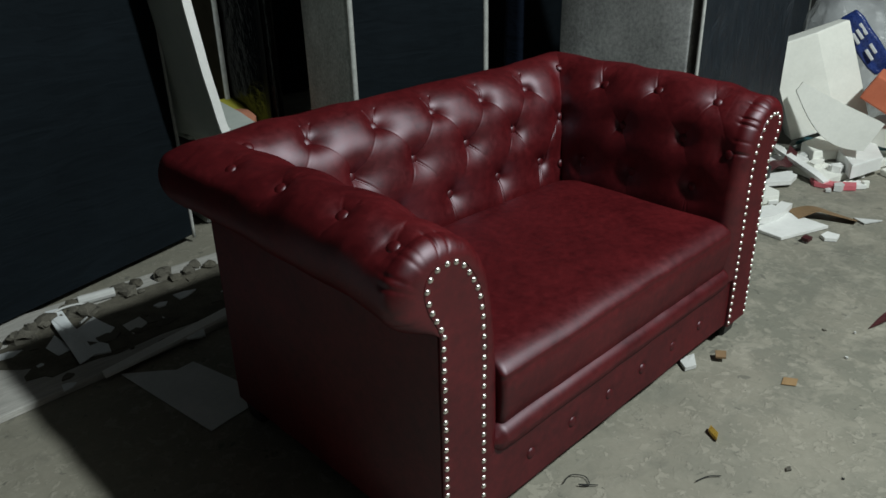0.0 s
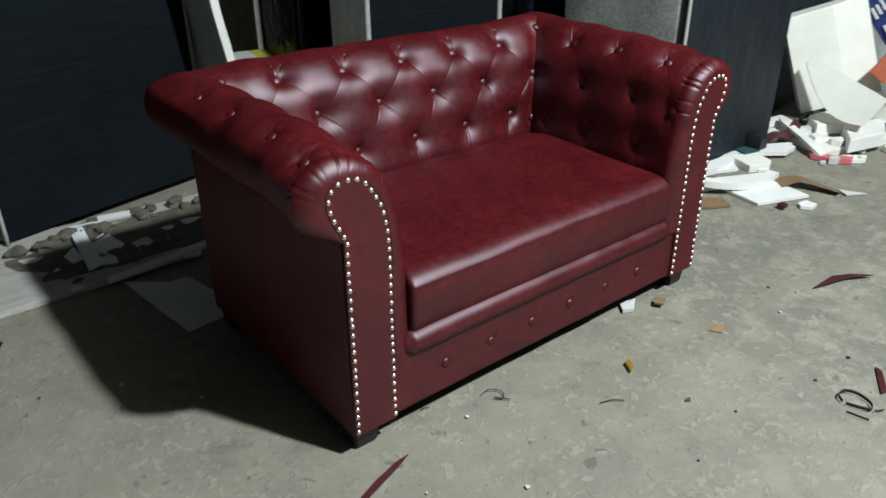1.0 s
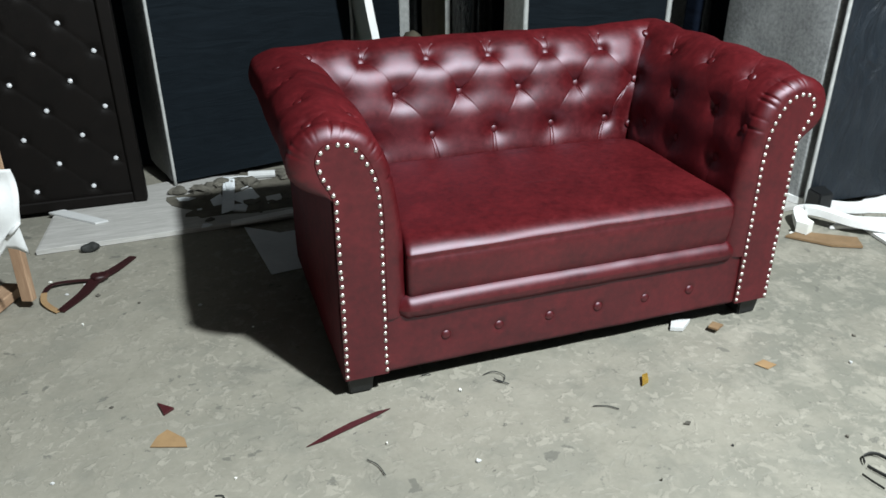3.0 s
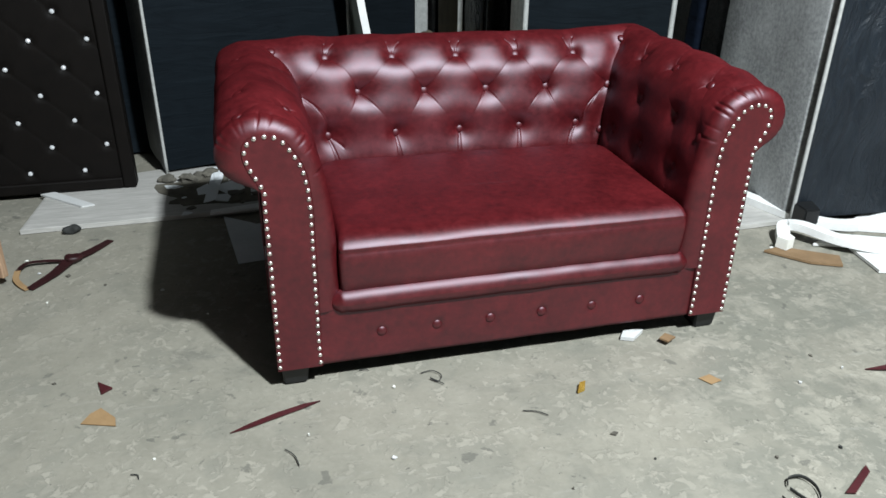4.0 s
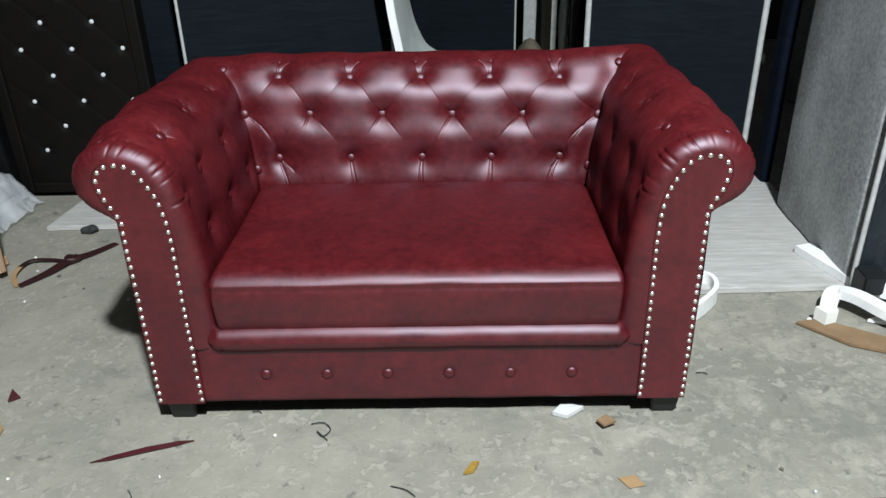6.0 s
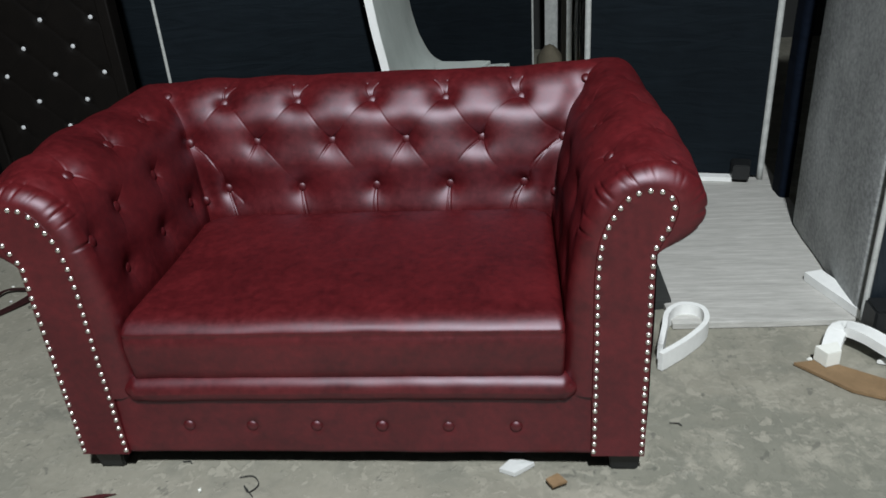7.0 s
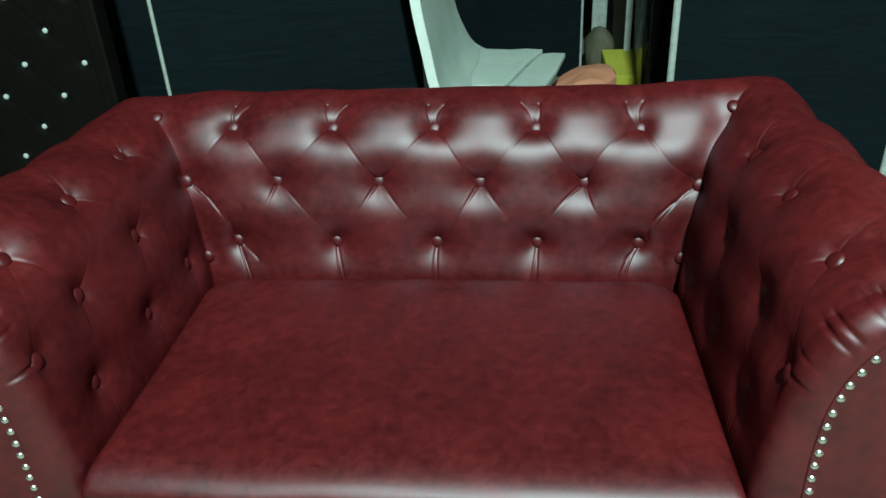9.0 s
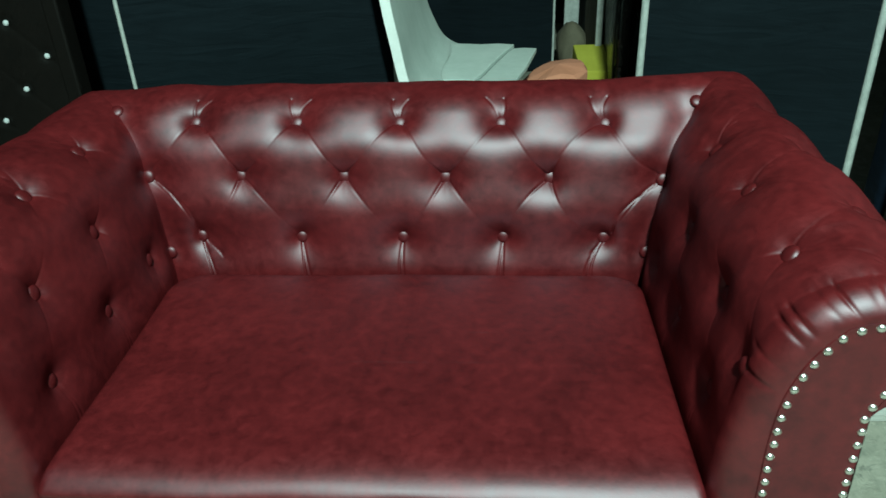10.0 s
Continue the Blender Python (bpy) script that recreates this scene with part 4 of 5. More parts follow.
def wrapped_goods():
    # sacks and rubble in the gap by the far wall
    bm = bmesh.new()
    bmesh.ops.create_icosphere(bm, subdivisions=4, radius=1, matrix=Matrix.Translation((2.20, 4.78, 0.12)) @ Matrix.Diagonal((0.105, 0.16, 0.165, 1)))
    for v in bm.verts:
        v.co += v.normal * (0.05 * noise.noise(v.co * 5) + 0.02 * abs(noise.noise(Vector((v.co.x * 22, v.co.y * 22, v.co.z * 5)))))
        v.co.x += -0.10 * max(0.0, v.co.z - 0.15) - (v.co.x - 2.20) * 0.45 * max(0.0, v.co.z - 0.15) / 0.15
        v.co.z = max(v.co.z, 0.0)
    tagged(part("dusty_sack", bm, SACK, None, smooth=True), "dusty beige sack slumped in the gap by the far wall", "sack")
    # grey plank with a pale edge and black film-wrapped pieces beside the grey sofa
    root = thing("film_bundle", "tall panel wrapped in glossy black stretch film", "wrapped bundle", pose(2.325, 3.68, 0))
    part("panel", box_bm(-0.02, 0.035, 0.02, 0.6, 0.0, 1.7, 0.012, 2, 6, 0.016, 9), BLACK_FILM, root, "glossy black film wrapping", True)
    part("batten", box_bm(-0.03, -0.021, 0.06, 0.10, 0.0, 1.7, 0.003, 1), BLACK_PLASTIC, root, "thin dark edge batten")
    root = thing("grey_plank", "grey plank with a pale edge standing upright", "plank", pose(2.272, 4.20, 0))
    part("plank", box_bm(-0.004, 0.03, 0.0, 0.55, 0.0, 1.7, 0.004, 1), SACK, root)
    part("pale_edge", box_bm(-0.008, 0.026, -0.012, -0.0005, 0.0, 1.7, 0.003, 1), PIPING, root)
    tagged(part("pale_panel", box_bm(2.168, 2.262, 5.06, 5.085, 0.0, 1.6, 0.006, 2, 3, 0.004, 2), PIPING), "narrow pale grey panel standing behind the sack", "panel")
    root = thing("wrapped_roll", "roll wrapped in glossy black plastic film standing upright", "wrapped roll", pose(2.0, 4.28, 0))
    bm = bmesh.new()
    bmesh.ops.create_cone(bm, cap_ends=True, segments=28, radius1=0.16, radius2=0.15, depth=1.7, matrix=Matrix.Translation((0.55, 0.2, 0.85)))
    bmesh.ops.subdivide_edges(bm, edges=[e for e in bm.edges if abs(e.verts[0].co.z - e.verts[1].co.z) > 1], cuts=30)
    for v in bm.verts:
        v.co += Vector((v.co.x - 0.55, v.co.y - 0.2, 0)) * 0.25 * noise.noise(Vector((v.co.x * 5, v.co.y * 5, v.co.z * 3)))
    part("film_wrap", bm, BLACK_FILM, root, smooth=True)
    # navy covered panel beside the light grey sofa
    root = thing("navy_panel", "navy cloth-covered panel standing between two upended sofas", "panel", pose(3.09, 2.36, 0))
    part("panel", box_bm(-0.045, 0.0, 0.15, 0.27, 0.0, 1.7, 0.02, 2, 5, 0.01, 5), NAVY, root, smooth=True)


wrapped_goods()


# ---- wooden sofa frame with foam on it ----
def bar(a, b, w, t, mat, parent, label=""):
    """A straight wooden bar from a to b, w wide and t thick."""
    a, b = Vector(a), Vector(b)
    d = b - a
    bm = box_bm(-w / 2, w / 2, -t / 2, t / 2, 0, d.length, 0.003, 1)
    m = Matrix.Translation(a) @ d.to_track_quat("Z", "Y").to_matrix().to_4x4()
    ob = part("rail", bm, mat, parent, label)
    ob.matrix_basis = m
    return ob


def wood_frame():
    root = thing("wooden_sofa_frame", "raw pine sofa frame on the floor with foam laid over it", "sofa frame", pose(-0.018, 0, 0))
    bar((-0.155, 1.15, 0.022), (-0.20, 1.66, 0.022), 0.075, 0.04, PINE, root)
    bar((-0.20, 1.66, 0.022), (-0.12, 1.84, 0.022), 0.07, 0.036, PINE, root)
    bar((-0.74, 1.15, 0.022), (-0.78, 1.745, 0.022), 0.075, 0.04, PINE, root)
    for x in (-0.045, -0.72):
        bar((x - 0.20, 1.64, 0.03), (x - 0.085, 1.62, 0.34), 0.10, 0.035, PINE, root)
        bar((x - 0.01, 1.71, 0.03), (x, 1.735, 0.70), 0.04, 0.028, PINE, root)
        bar((x - 0.025, 1.54, 0.525), (x - 0.012, 1.725, 0.745), 0.095, 0.028, PINE, root)
    bar((-0.78, 1.60, 0.33), (-0.06, 1.60, 0.33), 0.07, 0.03, PINE, root)
    bar((-0.76, 1.745, 0.715), (-0.02, 1.745, 0.715), 0.05, 0.03, PINE, root)
    bar((-0.74, 1.54, 0.47), (-0.06, 1.54, 0.47), 0.05, 0.03, PINE, root)
    bm = slab_bm([(-0.80, 0.0), (-0.075, 0.0), (-0.045, 0.30), (-0.80, 0.31)], 0.0, 0.06, 0.003, 3, 0.012)
    ob = part("foam_pad", bm, FOAM, None)
    ob.matrix_basis = Matrix.Translation((0.04, 1.497, 0.527)) @ Matrix.Rotation(radians(47.5), 4, "X")
    tagged(ob, "white foam pad lying over the pine sofa frame", "foam pad")
    # loose cloth hanging over the front rail
    nx, nz = 26, 26
    verts = []
    for i in range(nx):
        for k in range(nz):
            a, b = i / (nx - 1), k / (nz - 1)
            fold = noise.noise(Vector((a * 7, b * 2, 2)))
            verts.append((-0.58 + 0.60 * a + 0.02 * fold, 1.47 + 0.05 * b * b + 0.025 * noise.noise(Vector((a * 6, b * 4, 1))), 0.30 + 0.25 * b + 0.03 * noise.noise(Vector((a * 3, b * 3, 5))) - 0.07 * (1 - b) * fold))
    ob = link_mesh("loose_cloth", verts, grid_faces(nx, nz), PAPER)
    sol = ob.modifiers.new("thickness", "SOLIDIFY")
    sol.thickness = 0.004
    tagged(ob, "crumpled white cloth draped over the frame rail", "cloth")


wood_frame()


# ---- offcuts and litter ----
def foam_pile():
    G = "foam offcuts in the pile"
    # big leaning block
    bm = slab_bm([(-0.08, 0.19), (-0.085, -0.05), (-0.03, -0.23), (0.07, -0.22), (0.08, 0.19)], 0.0, 0.54, 0.003, 2, 0.008)
    ob = part("foam_block", bm, CREAM_FOAM)
    ob.matrix_basis = pose(4.46, 1.45, 0.12, -20, 3, 36)
    tagged(ob, "large cream foam block leaning on the offcut pile", "foam block")
    # thin tongue of foam that leans on the block and runs out over the pile
    bm = bmesh.new()
    rows = []
    for k in range(13):
        f = k / 12
        c = Vector((4.19 - 0.12 * f, 1.52 - 0.44 * f, 0.385 - 0.175 * f - 0.05 * math.sin(math.pi * f)))
        w = 0.012 + 0.088 * math.sin(math.pi * min(1.0, 0.06 + 0.66 * f))
        side = Vector((0.50, -0.30, 0.80)).normalized() * w
        off = Vector((-0.012, -0.008, 0.004))
        rows.append([bm.verts.new(v) for v in (c - side, c + side, c + side + off, c - side + off)])
    for a, b in zip(rows, rows[1:]):
        for k in range(4):
            bm.faces.new((a[k], a[(k + 1) % 4], b[(k + 1) % 4], b[k]))
    bm.faces.new(rows[0][::-1])
    bm.faces.new(rows[-1])
    tagged(part("foam_tongue", bm, CREAM_FOAM), "thin curved white foam tongue leaning on the block", "foam offcut", G)
    piece("foam_sheet", [(3.063, 1.267), (3.024, 1.066), (3.283, 0.971), (3.327, 1.184)], 0.001, 0.012, FOAM, "square white foam sheet on the floor", "foam sheet", G, 0.002, 1)
    piece("foam_sheet", [(2.943, 1.323), (3.088, 1.386), (3.377, 1.256), (3.356, 1.215), (3.069, 1.272)], 0.001, 0.011, FOAM, "long white foam sheet on the floor", "foam sheet", G, 0.002, 2)
    piece("foam_sheet", [(3.154, 1.428), (3.367, 1.534), (3.464, 1.492), (3.334, 1.350)], 0.001, 0.014, FOAM, "white foam sheet on the floor beside the grey sofa", "foam sheet", G, 0.002, 3)
    piece("foam_strip", [(3.493, 1.541), (3.819, 1.371), (3.793, 1.311), (3.683, 1.295), (3.429, 1.490)], 0.016, 0.02, FOAM, "white foam strip across other offcuts", "foam offcut", G, 0.003, 4)
    piece("foam_slab", [(3.424, 1.462), (3.559, 1.388), (3.509, 1.282), (3.452, 1.258), (3.360, 1.308)], 0.0, 0.035, CREAM_FOAM, "cream foam slab on the floor", "foam offcut", G, 0.003, 5, 0.004)
    for i, (pts, h, z0) in enumerate((
        ([(4.174, 1.448), (4.376, 1.418), (4.391, 1.292), (4.177, 1.228), (4.040, 1.334)], 0.05, 0.045),
        ([(4.162, 1.260), (4.417, 1.155), (4.162, 1.039), (3.907, 1.101)], 0.07, 0.03),
        ([(3.967, 1.664), (4.241, 1.641), (4.265, 1.536), (4.039, 1.535)], 0.04, 0.0),
        ([(3.908, 1.536), (4.073, 1.557), (4.108, 1.429), (3.950, 1.407)], 0.035, 0.0),
        ([(4.398, 1.218), (4.670, 1.199), (4.684, 1.027), (4.442, 1.009)], 0.06, 0.0),
        ([(4.443, 1.029), (4.5, 0.98), (4.48, 0.86), (4.28, 0.9)], 0.05, 0.0),
        ([(4.173, 1.039), (4.332, 0.988), (4.242, 0.904), (4.115, 0.956)], 0.03, 0.0),
    )):
        piece("foam_slab", pts, z0, h, CREAM_FOAM if i % 2 == 0 else FOAM, "thick cream foam offcut in the pile" if i % 2 == 0 else "thick white foam offcut in the pile", "foam offcut", G, 0.003, 10 + i, 0.006)
    # layers under the pile, so that nothing floats
    piece("foam_slab", [(3.825, 1.174), (4.487, 1.030), (4.662, 1.452), (3.972, 1.472)], 0.0, 0.032, CREAM_FOAM, "broad foam slab at the bottom of the pile", "foam offcut", G, 0.004, 30)
    # narrow bent strip
    tagged(part("foam_strip", ribbon_bm([(4.113, 1.558, 0.05), (3.982, 1.473, 0.07), (3.915, 1.345, 0.045), (3.825, 1.240, 0.04), (3.804, 1.174, 0.012)], 0.045, 0.018), FOAM), "narrow bent white foam strip in the pile", "foam offcut", G)
    rnd = random.Random(8)
    for i in range(34):
        x, y = rnd.uniform(3.42, 4.54), rnd.uniform(1.0, 1.64)
        if (x < 3.82 and y > 1.46) or y < 1.0 + 0.16 * (4.0 - x):
            continue
        s = rnd.uniform(0.02, 0.075)
        a0 = rnd.uniform(0, 6.3)
        pts = [(x + s * rnd.uniform(0.6, 1.3) * math.cos(a0 + k * 1.26), y + 0.7 * s * rnd.uniform(0.6, 1.3) * math.sin(a0 + k * 1.26)) for k in range(5)]
        under = 0.033 if 3.98 < x < 4.54 and 1.12 < y < 1.42 else 0.0
        piece("foam_scrap", pts, under, rnd.uniform(0.008, 0.035), rnd.choice((FOAM, CREAM_FOAM, FOAM, PAPER)), "small ragged pale foam scrap in the pile", "foam scrap", "foam scraps", 0.004, i)
    piece("cloth_scrap", [(4.242, 1.504), (4.552, 1.451), (4.460, 1.356), (4.286, 1.407)], 0.034, 0.016, TEAL, "dark teal cloth scrap under foam", "cloth scrap", "", 0.004, 3, 0, 0.05)
    piece("cloth_scrap", [(4.362, 1.144), (4.518, 1.219), (4.610, 1.093), (4.484, 0.954)], 0.064, 0.02, TEAL, "crumpled teal cloth scrap beside cream foam", "cloth scrap", "", 0.004, 5, 0, 0.07)
    piece("cloth_scrap", [(3.503, 1.493), (3.617, 1.450), (3.583, 1.386), (3.478, 1.409)], 0.036, 0.008, TEAL, "small green cloth scrap", "cloth scrap", "", 0.004, 6, 0, 0.03)
    tagged(part("leather_strip", ribbon_bm([(3.695, 1.452, 0.04), (3.805, 1.431, 0.065), (3.890, 1.408, 0.05), (4.022, 1.432, 0.09)], 0.055, 0.003, sub=6, twist=0.8), SCRAP_RED), "dark brown leather strip curled on the pile", "leather scrap")
    piece("leather_strip", [(3.832, 1.259), (3.850, 1.150), (3.906, 1.066), (3.846, 1.046), (3.790, 1.116), (3.777, 1.218)], 0.0, 0.022, PINK, "bright pink-red foam strip on the floor", "foam offcut", "", 0.004, 7)
    tagged(part("card_strip", ribbon_bm([(3.311, 1.136, 0.012), (3.375, 1.073, 0.035), (3.409, 0.998, 0.02), (3.431, 0.903, 0.006)], lambda f: 0.11 - 0.03 * f, 0.003, sub=6, twist=-0.35), CARD), "brown card strip curled on the floor", "card scrap")
    piece("paper_tip", [(3.463, 0.929), (3.514, 0.826), (3.429, 0.873)], 0.001, 0.006, PAPER, "pointed white paper tip on the floor", "paper scrap", "", 0.002, 8, 0, 0.03)
    piece("foam_scrap", [(3.162, 0.958), (3.217, 0.952), (3.214, 0.900), (3.162, 0.893), (3.136, 0.932)], 0.0, 0.014, FOAM, "small white foam chip on the floor", "foam scrap", "foam scraps", 0.003, 9)
    piece("sweet_wrapper", [(3.066, 1.002), (3.097, 0.997), (3.090, 0.966), (3.059, 0.971)], 0.0, 0.014, SCRAP_RED, "small crumpled red wrapper on the floor", "wrapper", "", 0.004, 10, 0, 0.03)
    bm = box_bm(-0.11, 0.10, -0.16, 0.165, 0, 0.14, 0.008, 2, 1, 0.004, 4)
    ob = part("foam_block", bm, ORANGE_FOAM)
    ob.matrix_basis = pose(4.42, 1.12, 0.27, 28, 0, 10)
    tagged(ob, "orange foam block on top of the pile", "foam block")
    piece("foam_slab", [(4.332, 0.988), (4.46, 0.96), (4.671, 1.220), (4.389, 1.239)], 0.09, 0.10, CREAM_FOAM, "cream foam slab under the orange block", "foam offcut", G, 0.003, 44, 0.006)
    # clear bag with a blue packet
    bm = bmesh.new()
    bmesh.ops.create_icosphere(bm, subdivisions=4, radius=1, matrix=Matrix.Translation((5.071, 1.544, 0.5)) @ Matrix.Diagonal((0.20, 0.28, 0.50, 1)))
    for v in bm.verts:
        v.co += v.normal * (0.10 * noise.noise(v.co * 6) + 0.09 * abs(noise.noise(v.co * 13)) + 0.03 * abs(noise.noise(v.co * 31)))
        v.co.z = max(0.0, v.co.z)
    root = tagged(part("plastic_bag", bm, FILM, None, smooth=True), "large clear plastic bag full of air on the pile", "plastic bag")
    bm = box_bm(-0.02, 0.02, -0.062, 0.062, -0.19, 0.19, 0.012, 2, 7, 0.012, 6)
    for v in bm.verts:
        v.co.x += 0.016 * noise.noise(Vector((v.co.y * 26, v.co.z * 14, 3)))
        v.co.y *= 1.0 - 0.25 * smooth(abs(v.co.z), 0.13, 0.19)
    ob = part("blue_packet", bm, BLUE_PACK, None, smooth=True)
    ob.matrix_basis = pose(4.66, 1.375, 0.565, -38, 0, 12)
    tagged(ob, "shiny blue packet with white marks on the pile", "packet")
    for y, zz, half in ((-0.030, 0.075, 0.036), (-0.002, 0.060, 0.030), (0.026, 0.050, 0.034), (-0.020, -0.045, 0.030), (0.012, -0.065, 0.034)):
        part("white_mark", box_bm(-0.034, -0.018, y - 0.008, y + 0.008, zz - half, zz + half, 0.003), WHITE_PRINT, ob, "white printed bar")


foam_pile()


def floor_foam():
    G = "foam strips by the board"
    tagged(part("foam_strip", ribbon_bm([(2.927, 1.794, 0.021), (2.974, 1.636, 0.021), (3.032, 1.491, 0.021), (3.202, 1.429, 0.002), (3.437, 1.452, 0.002)], 0.062, 0.03), FOAM), "long white foam strip bent along the floor", "foam strip", G)
    tagged(part("foam_strip", ribbon_bm([(2.807, 1.321, 0.001), (2.873, 1.426, 0.03), (2.924, 1.385, 0.045), (3.015, 1.262, 0.03), (3.176, 1.189, 0.012), (3.365, 1.188, 0.012)], 0.05, 0.03), FOAM), "white foam strip with a turned-up end", "foam strip", G)
    tagged(part("foam_block", slab_bm([(2.771, 1.331), (2.790, 1.290), (2.833, 1.306), (2.839, 1.352)], 0.012, 0.045, 0.002, 2, 0.003), CREAM_FOAM), "small cream foam block on the brown card", "foam offcut", G)
    piece("brown_card", [(2.714, 1.318), (2.792, 1.333), (2.970, 1.209), (2.926, 1.137), (2.824, 1.187)], 0.001, 0.009, CARD, "flat piece of brown card on the floor", "card", "", 0.002, 4)
    # loop of foam beside the arm
    pts = [(2.335, 1.30, 0.0), (2.426, 1.380, 0), (2.501, 1.473, 0), (2.508, 1.557, 0), (2.452, 1.582, 0), (2.399, 1.535, 0), (2.371, 1.441, 0), (2.343, 1.348, 0)]
    tagged(part("foam_loop", ribbon_bm(pts, 0.058, 0.016, True), FOAM), "white foam strip bent into a loop on the floor", "foam strip")
    piece("foam_strip", [(2.670, 2.757), (2.902, 2.713), (2.904, 2.762), (2.672, 2.806)], 0.021, 0.02, FOAM, "short white foam strip at the foot of the grey sofa", "foam strip", G, 0.001, 6)
    # thin dark slab set in the gap between sofa arm and board
    tagged(part("dark_slab", slab_bm([(2.329, 1.628), (2.433, 1.650), (2.436, 1.997), (2.337, 1.995)], 0.0, 0.03, 0.003, 3), DARK_DEBRIS), "thin dark slab in the gap beside the pale board", "rubber offcut")


floor_foam()


def left_scraps():
    piece("poly_sheet", [(0.670, 2.141), (0.725, 1.677), (0.901, 1.703), (0.901, 1.848), (0.862, 2.038), (0.801, 2.033), (0.782, 2.052)], 0.001, 0.002, SHEET, "pale grey plastic sheet lying flat beside the sofa", "plastic sheet", "", 0.002, 1)
    piece("foam_strip", [(-0.106, 2.508), (-0.051, 2.526), (0.139, 2.338), (0.089, 2.326)], 0.021, 0.008, PAPER, "thin pale strip lying on the grey board", "strip", "", 0.002, 2)
    piece("paper_strip", [(0.628, 2.652), (0.679, 2.653), (0.646, 2.257), (0.590, 2.244)], 0.030, 0.002, SHEET, "pale grey paper strip on the board", "paper scrap", "paper scraps", 0.002, 3, 0, 0.03)
    piece("paper_scrap", [(0.644, 2.470), (0.744, 2.531), (0.766, 2.401), (0.696, 2.334), (0.643, 2.417)], 0.021, 0.002, SHEET, "torn pale blue-grey plastic scrap on the board", "plastic scrap", "paper scraps", 0.003, 4, 0, 0.03)
    piece("paper_scrap", [(0.553, 2.439), (0.603, 2.503), (0.614, 2.366), (0.564, 2.354)], 0.021, 0.002, SHEET, "torn grey plastic scrap on the board", "plastic scrap", "paper scraps", 0.003, 14, 0, 0.03)
    tagged(part("paper_roll", tube_bm([(0.744, 2.657, 0.04), (0.867, 2.633, 0.04)], 0.018, 10), PAPER), "small rolled white paper at the foot of the sofa", "paper scrap")
    piece("trim_strip", [(0.622, 2.151), (0.859, 2.192), (1.154, 2.239), (1.154, 2.197), (0.859, 2.144), (0.619, 2.120)], 0.021, 0.012, FOAM, "pale trim strip on the edge of the board", "strip", "", 0.001, 5)
    piece("paper_scrap", [(0.791, 2.396), (0.857, 2.411), (0.860, 2.349), (0.792, 2.310)], 0.021, 0.003, PAPER, "small white paper scrap on the board", "paper scrap", "paper scraps", 0.003, 6)
    tagged(part("cord", tube_bm([(0.591, 2.610, 0.026), (0.673, 2.624, 0.05), (0.755, 2.615, 0.04), (0.735, 2.550, 0.027), (0.694, 2.517, 0.026)], 0.004, 6), PAPER), "thin white cord looped on the board", "cord")
    rnd = random.Random(21)
    ring = []
    for k in range(40):
        a = 2 * math.pi * k / 40
        r = 1 + 0.16 * noise.noise(Vector((math.cos(a) * 2.3, math.sin(a) * 2.3, 1))) + 0.06 * rnd.uniform(-1, 1)
        ring.append((0.86 + 0.45 * r * math.copysign(abs(math.cos(a)) ** 0.6, math.cos(a)), 2.43 + 0.19 * r * math.copysign(abs(math.sin(a)) ** 0.6, math.sin(a))))
    tagged(part("dirt_patch", slab_bm(ring, 0.0205, 0.0025, 0.001, 3), DIRT), "spread of brown dust and dirt over the grey board", "dirt", kind="stuff")
    for i in range(30):
        x = rnd.uniform(0.40, 1.25)
        y = min(2.60 + 0.27 * (x - 0.4), 2.69) - rnd.uniform(0.0, 0.10) - 0.02
        s = rnd.uniform(0.012, 0.035)
        bm = bmesh.new()
        bmesh.ops.create_icosphere(bm, subdivisions=2, radius=s, matrix=Matrix.Translation((x, y, 0.021 + s * 0.5)))
        for v in bm.verts:
            v.co += Vector((noise.noise(v.co * 40 + Vector((i, 0, 0))), noise.noise(v.co * 40 + Vector((0, i, 0))), 0)) * s * 0.7
            v.co.z = 0.021 + max(0.0, (v.co.z - 0.021)) * 0.8
        tagged(part("rubble", bm, rnd.choice((RUBBLE, RUBBLE, DIRT, RUBBLE)), None), "lump of dusty rubble at the foot of the upended sofa", "rubble", "rubble lumps")
    for i in range(34):
        x, y = rnd.uniform(0.42, 1.2), rnd.uniform(2.15, 2.56)
        s = rnd.uniform(0.010, 0.045)
        pts = [(x + s * rnd.uniform(0.5, 1.4) * math.cos(k * 1.26), y + s * rnd.uniform(0.5, 1.4) * math.sin(k * 1.26)) for k in range(5)]
        piece("scrap", pts, 0.021, rnd.uniform(0.002, 0.008), rnd.choice((DIRT, RUBBLE, RUBBLE, SHEET, DIRT)), "small dusty scrap on the grey board", "scrap", "scraps on the board", 0.004, i)
    # film-wrapped slabs beside the headboard
    for z0, pts, seed in ((0.0, [(-0.90, 2.12), (-0.33, 2.16), (-0.31, 2.40), (-0.92, 2.44)], 9), (0.076, [(-0.88, 2.15), (-0.37, 2.18), (-0.36, 2.37), (-0.90, 2.42)], 10), (0.152, [(-0.86, 2.13), (-0.56, 2.17), (-0.54, 2.36), (-0.88, 2.41)], 12)):
        piece("wrapped_slab", pts, z0, 0.066, GREY_FOAM, "pale grey foam slab wrapped in clear plastic film", "wrapped slab", "wrapped slabs", 0.006, seed, 0.008)
    nx, ny = 60, 34
    verts = []
    for i in range(nx):
        for k in range(ny):
            a, b = i / (nx - 1), k / (ny - 1)
            x, y = -0.93 + 0.66 * a, 2.07 + 0.38 * b
            inside = min(1.0, (1 - a) / 0.16, b / 0.14, (1 - b) / 0.10)
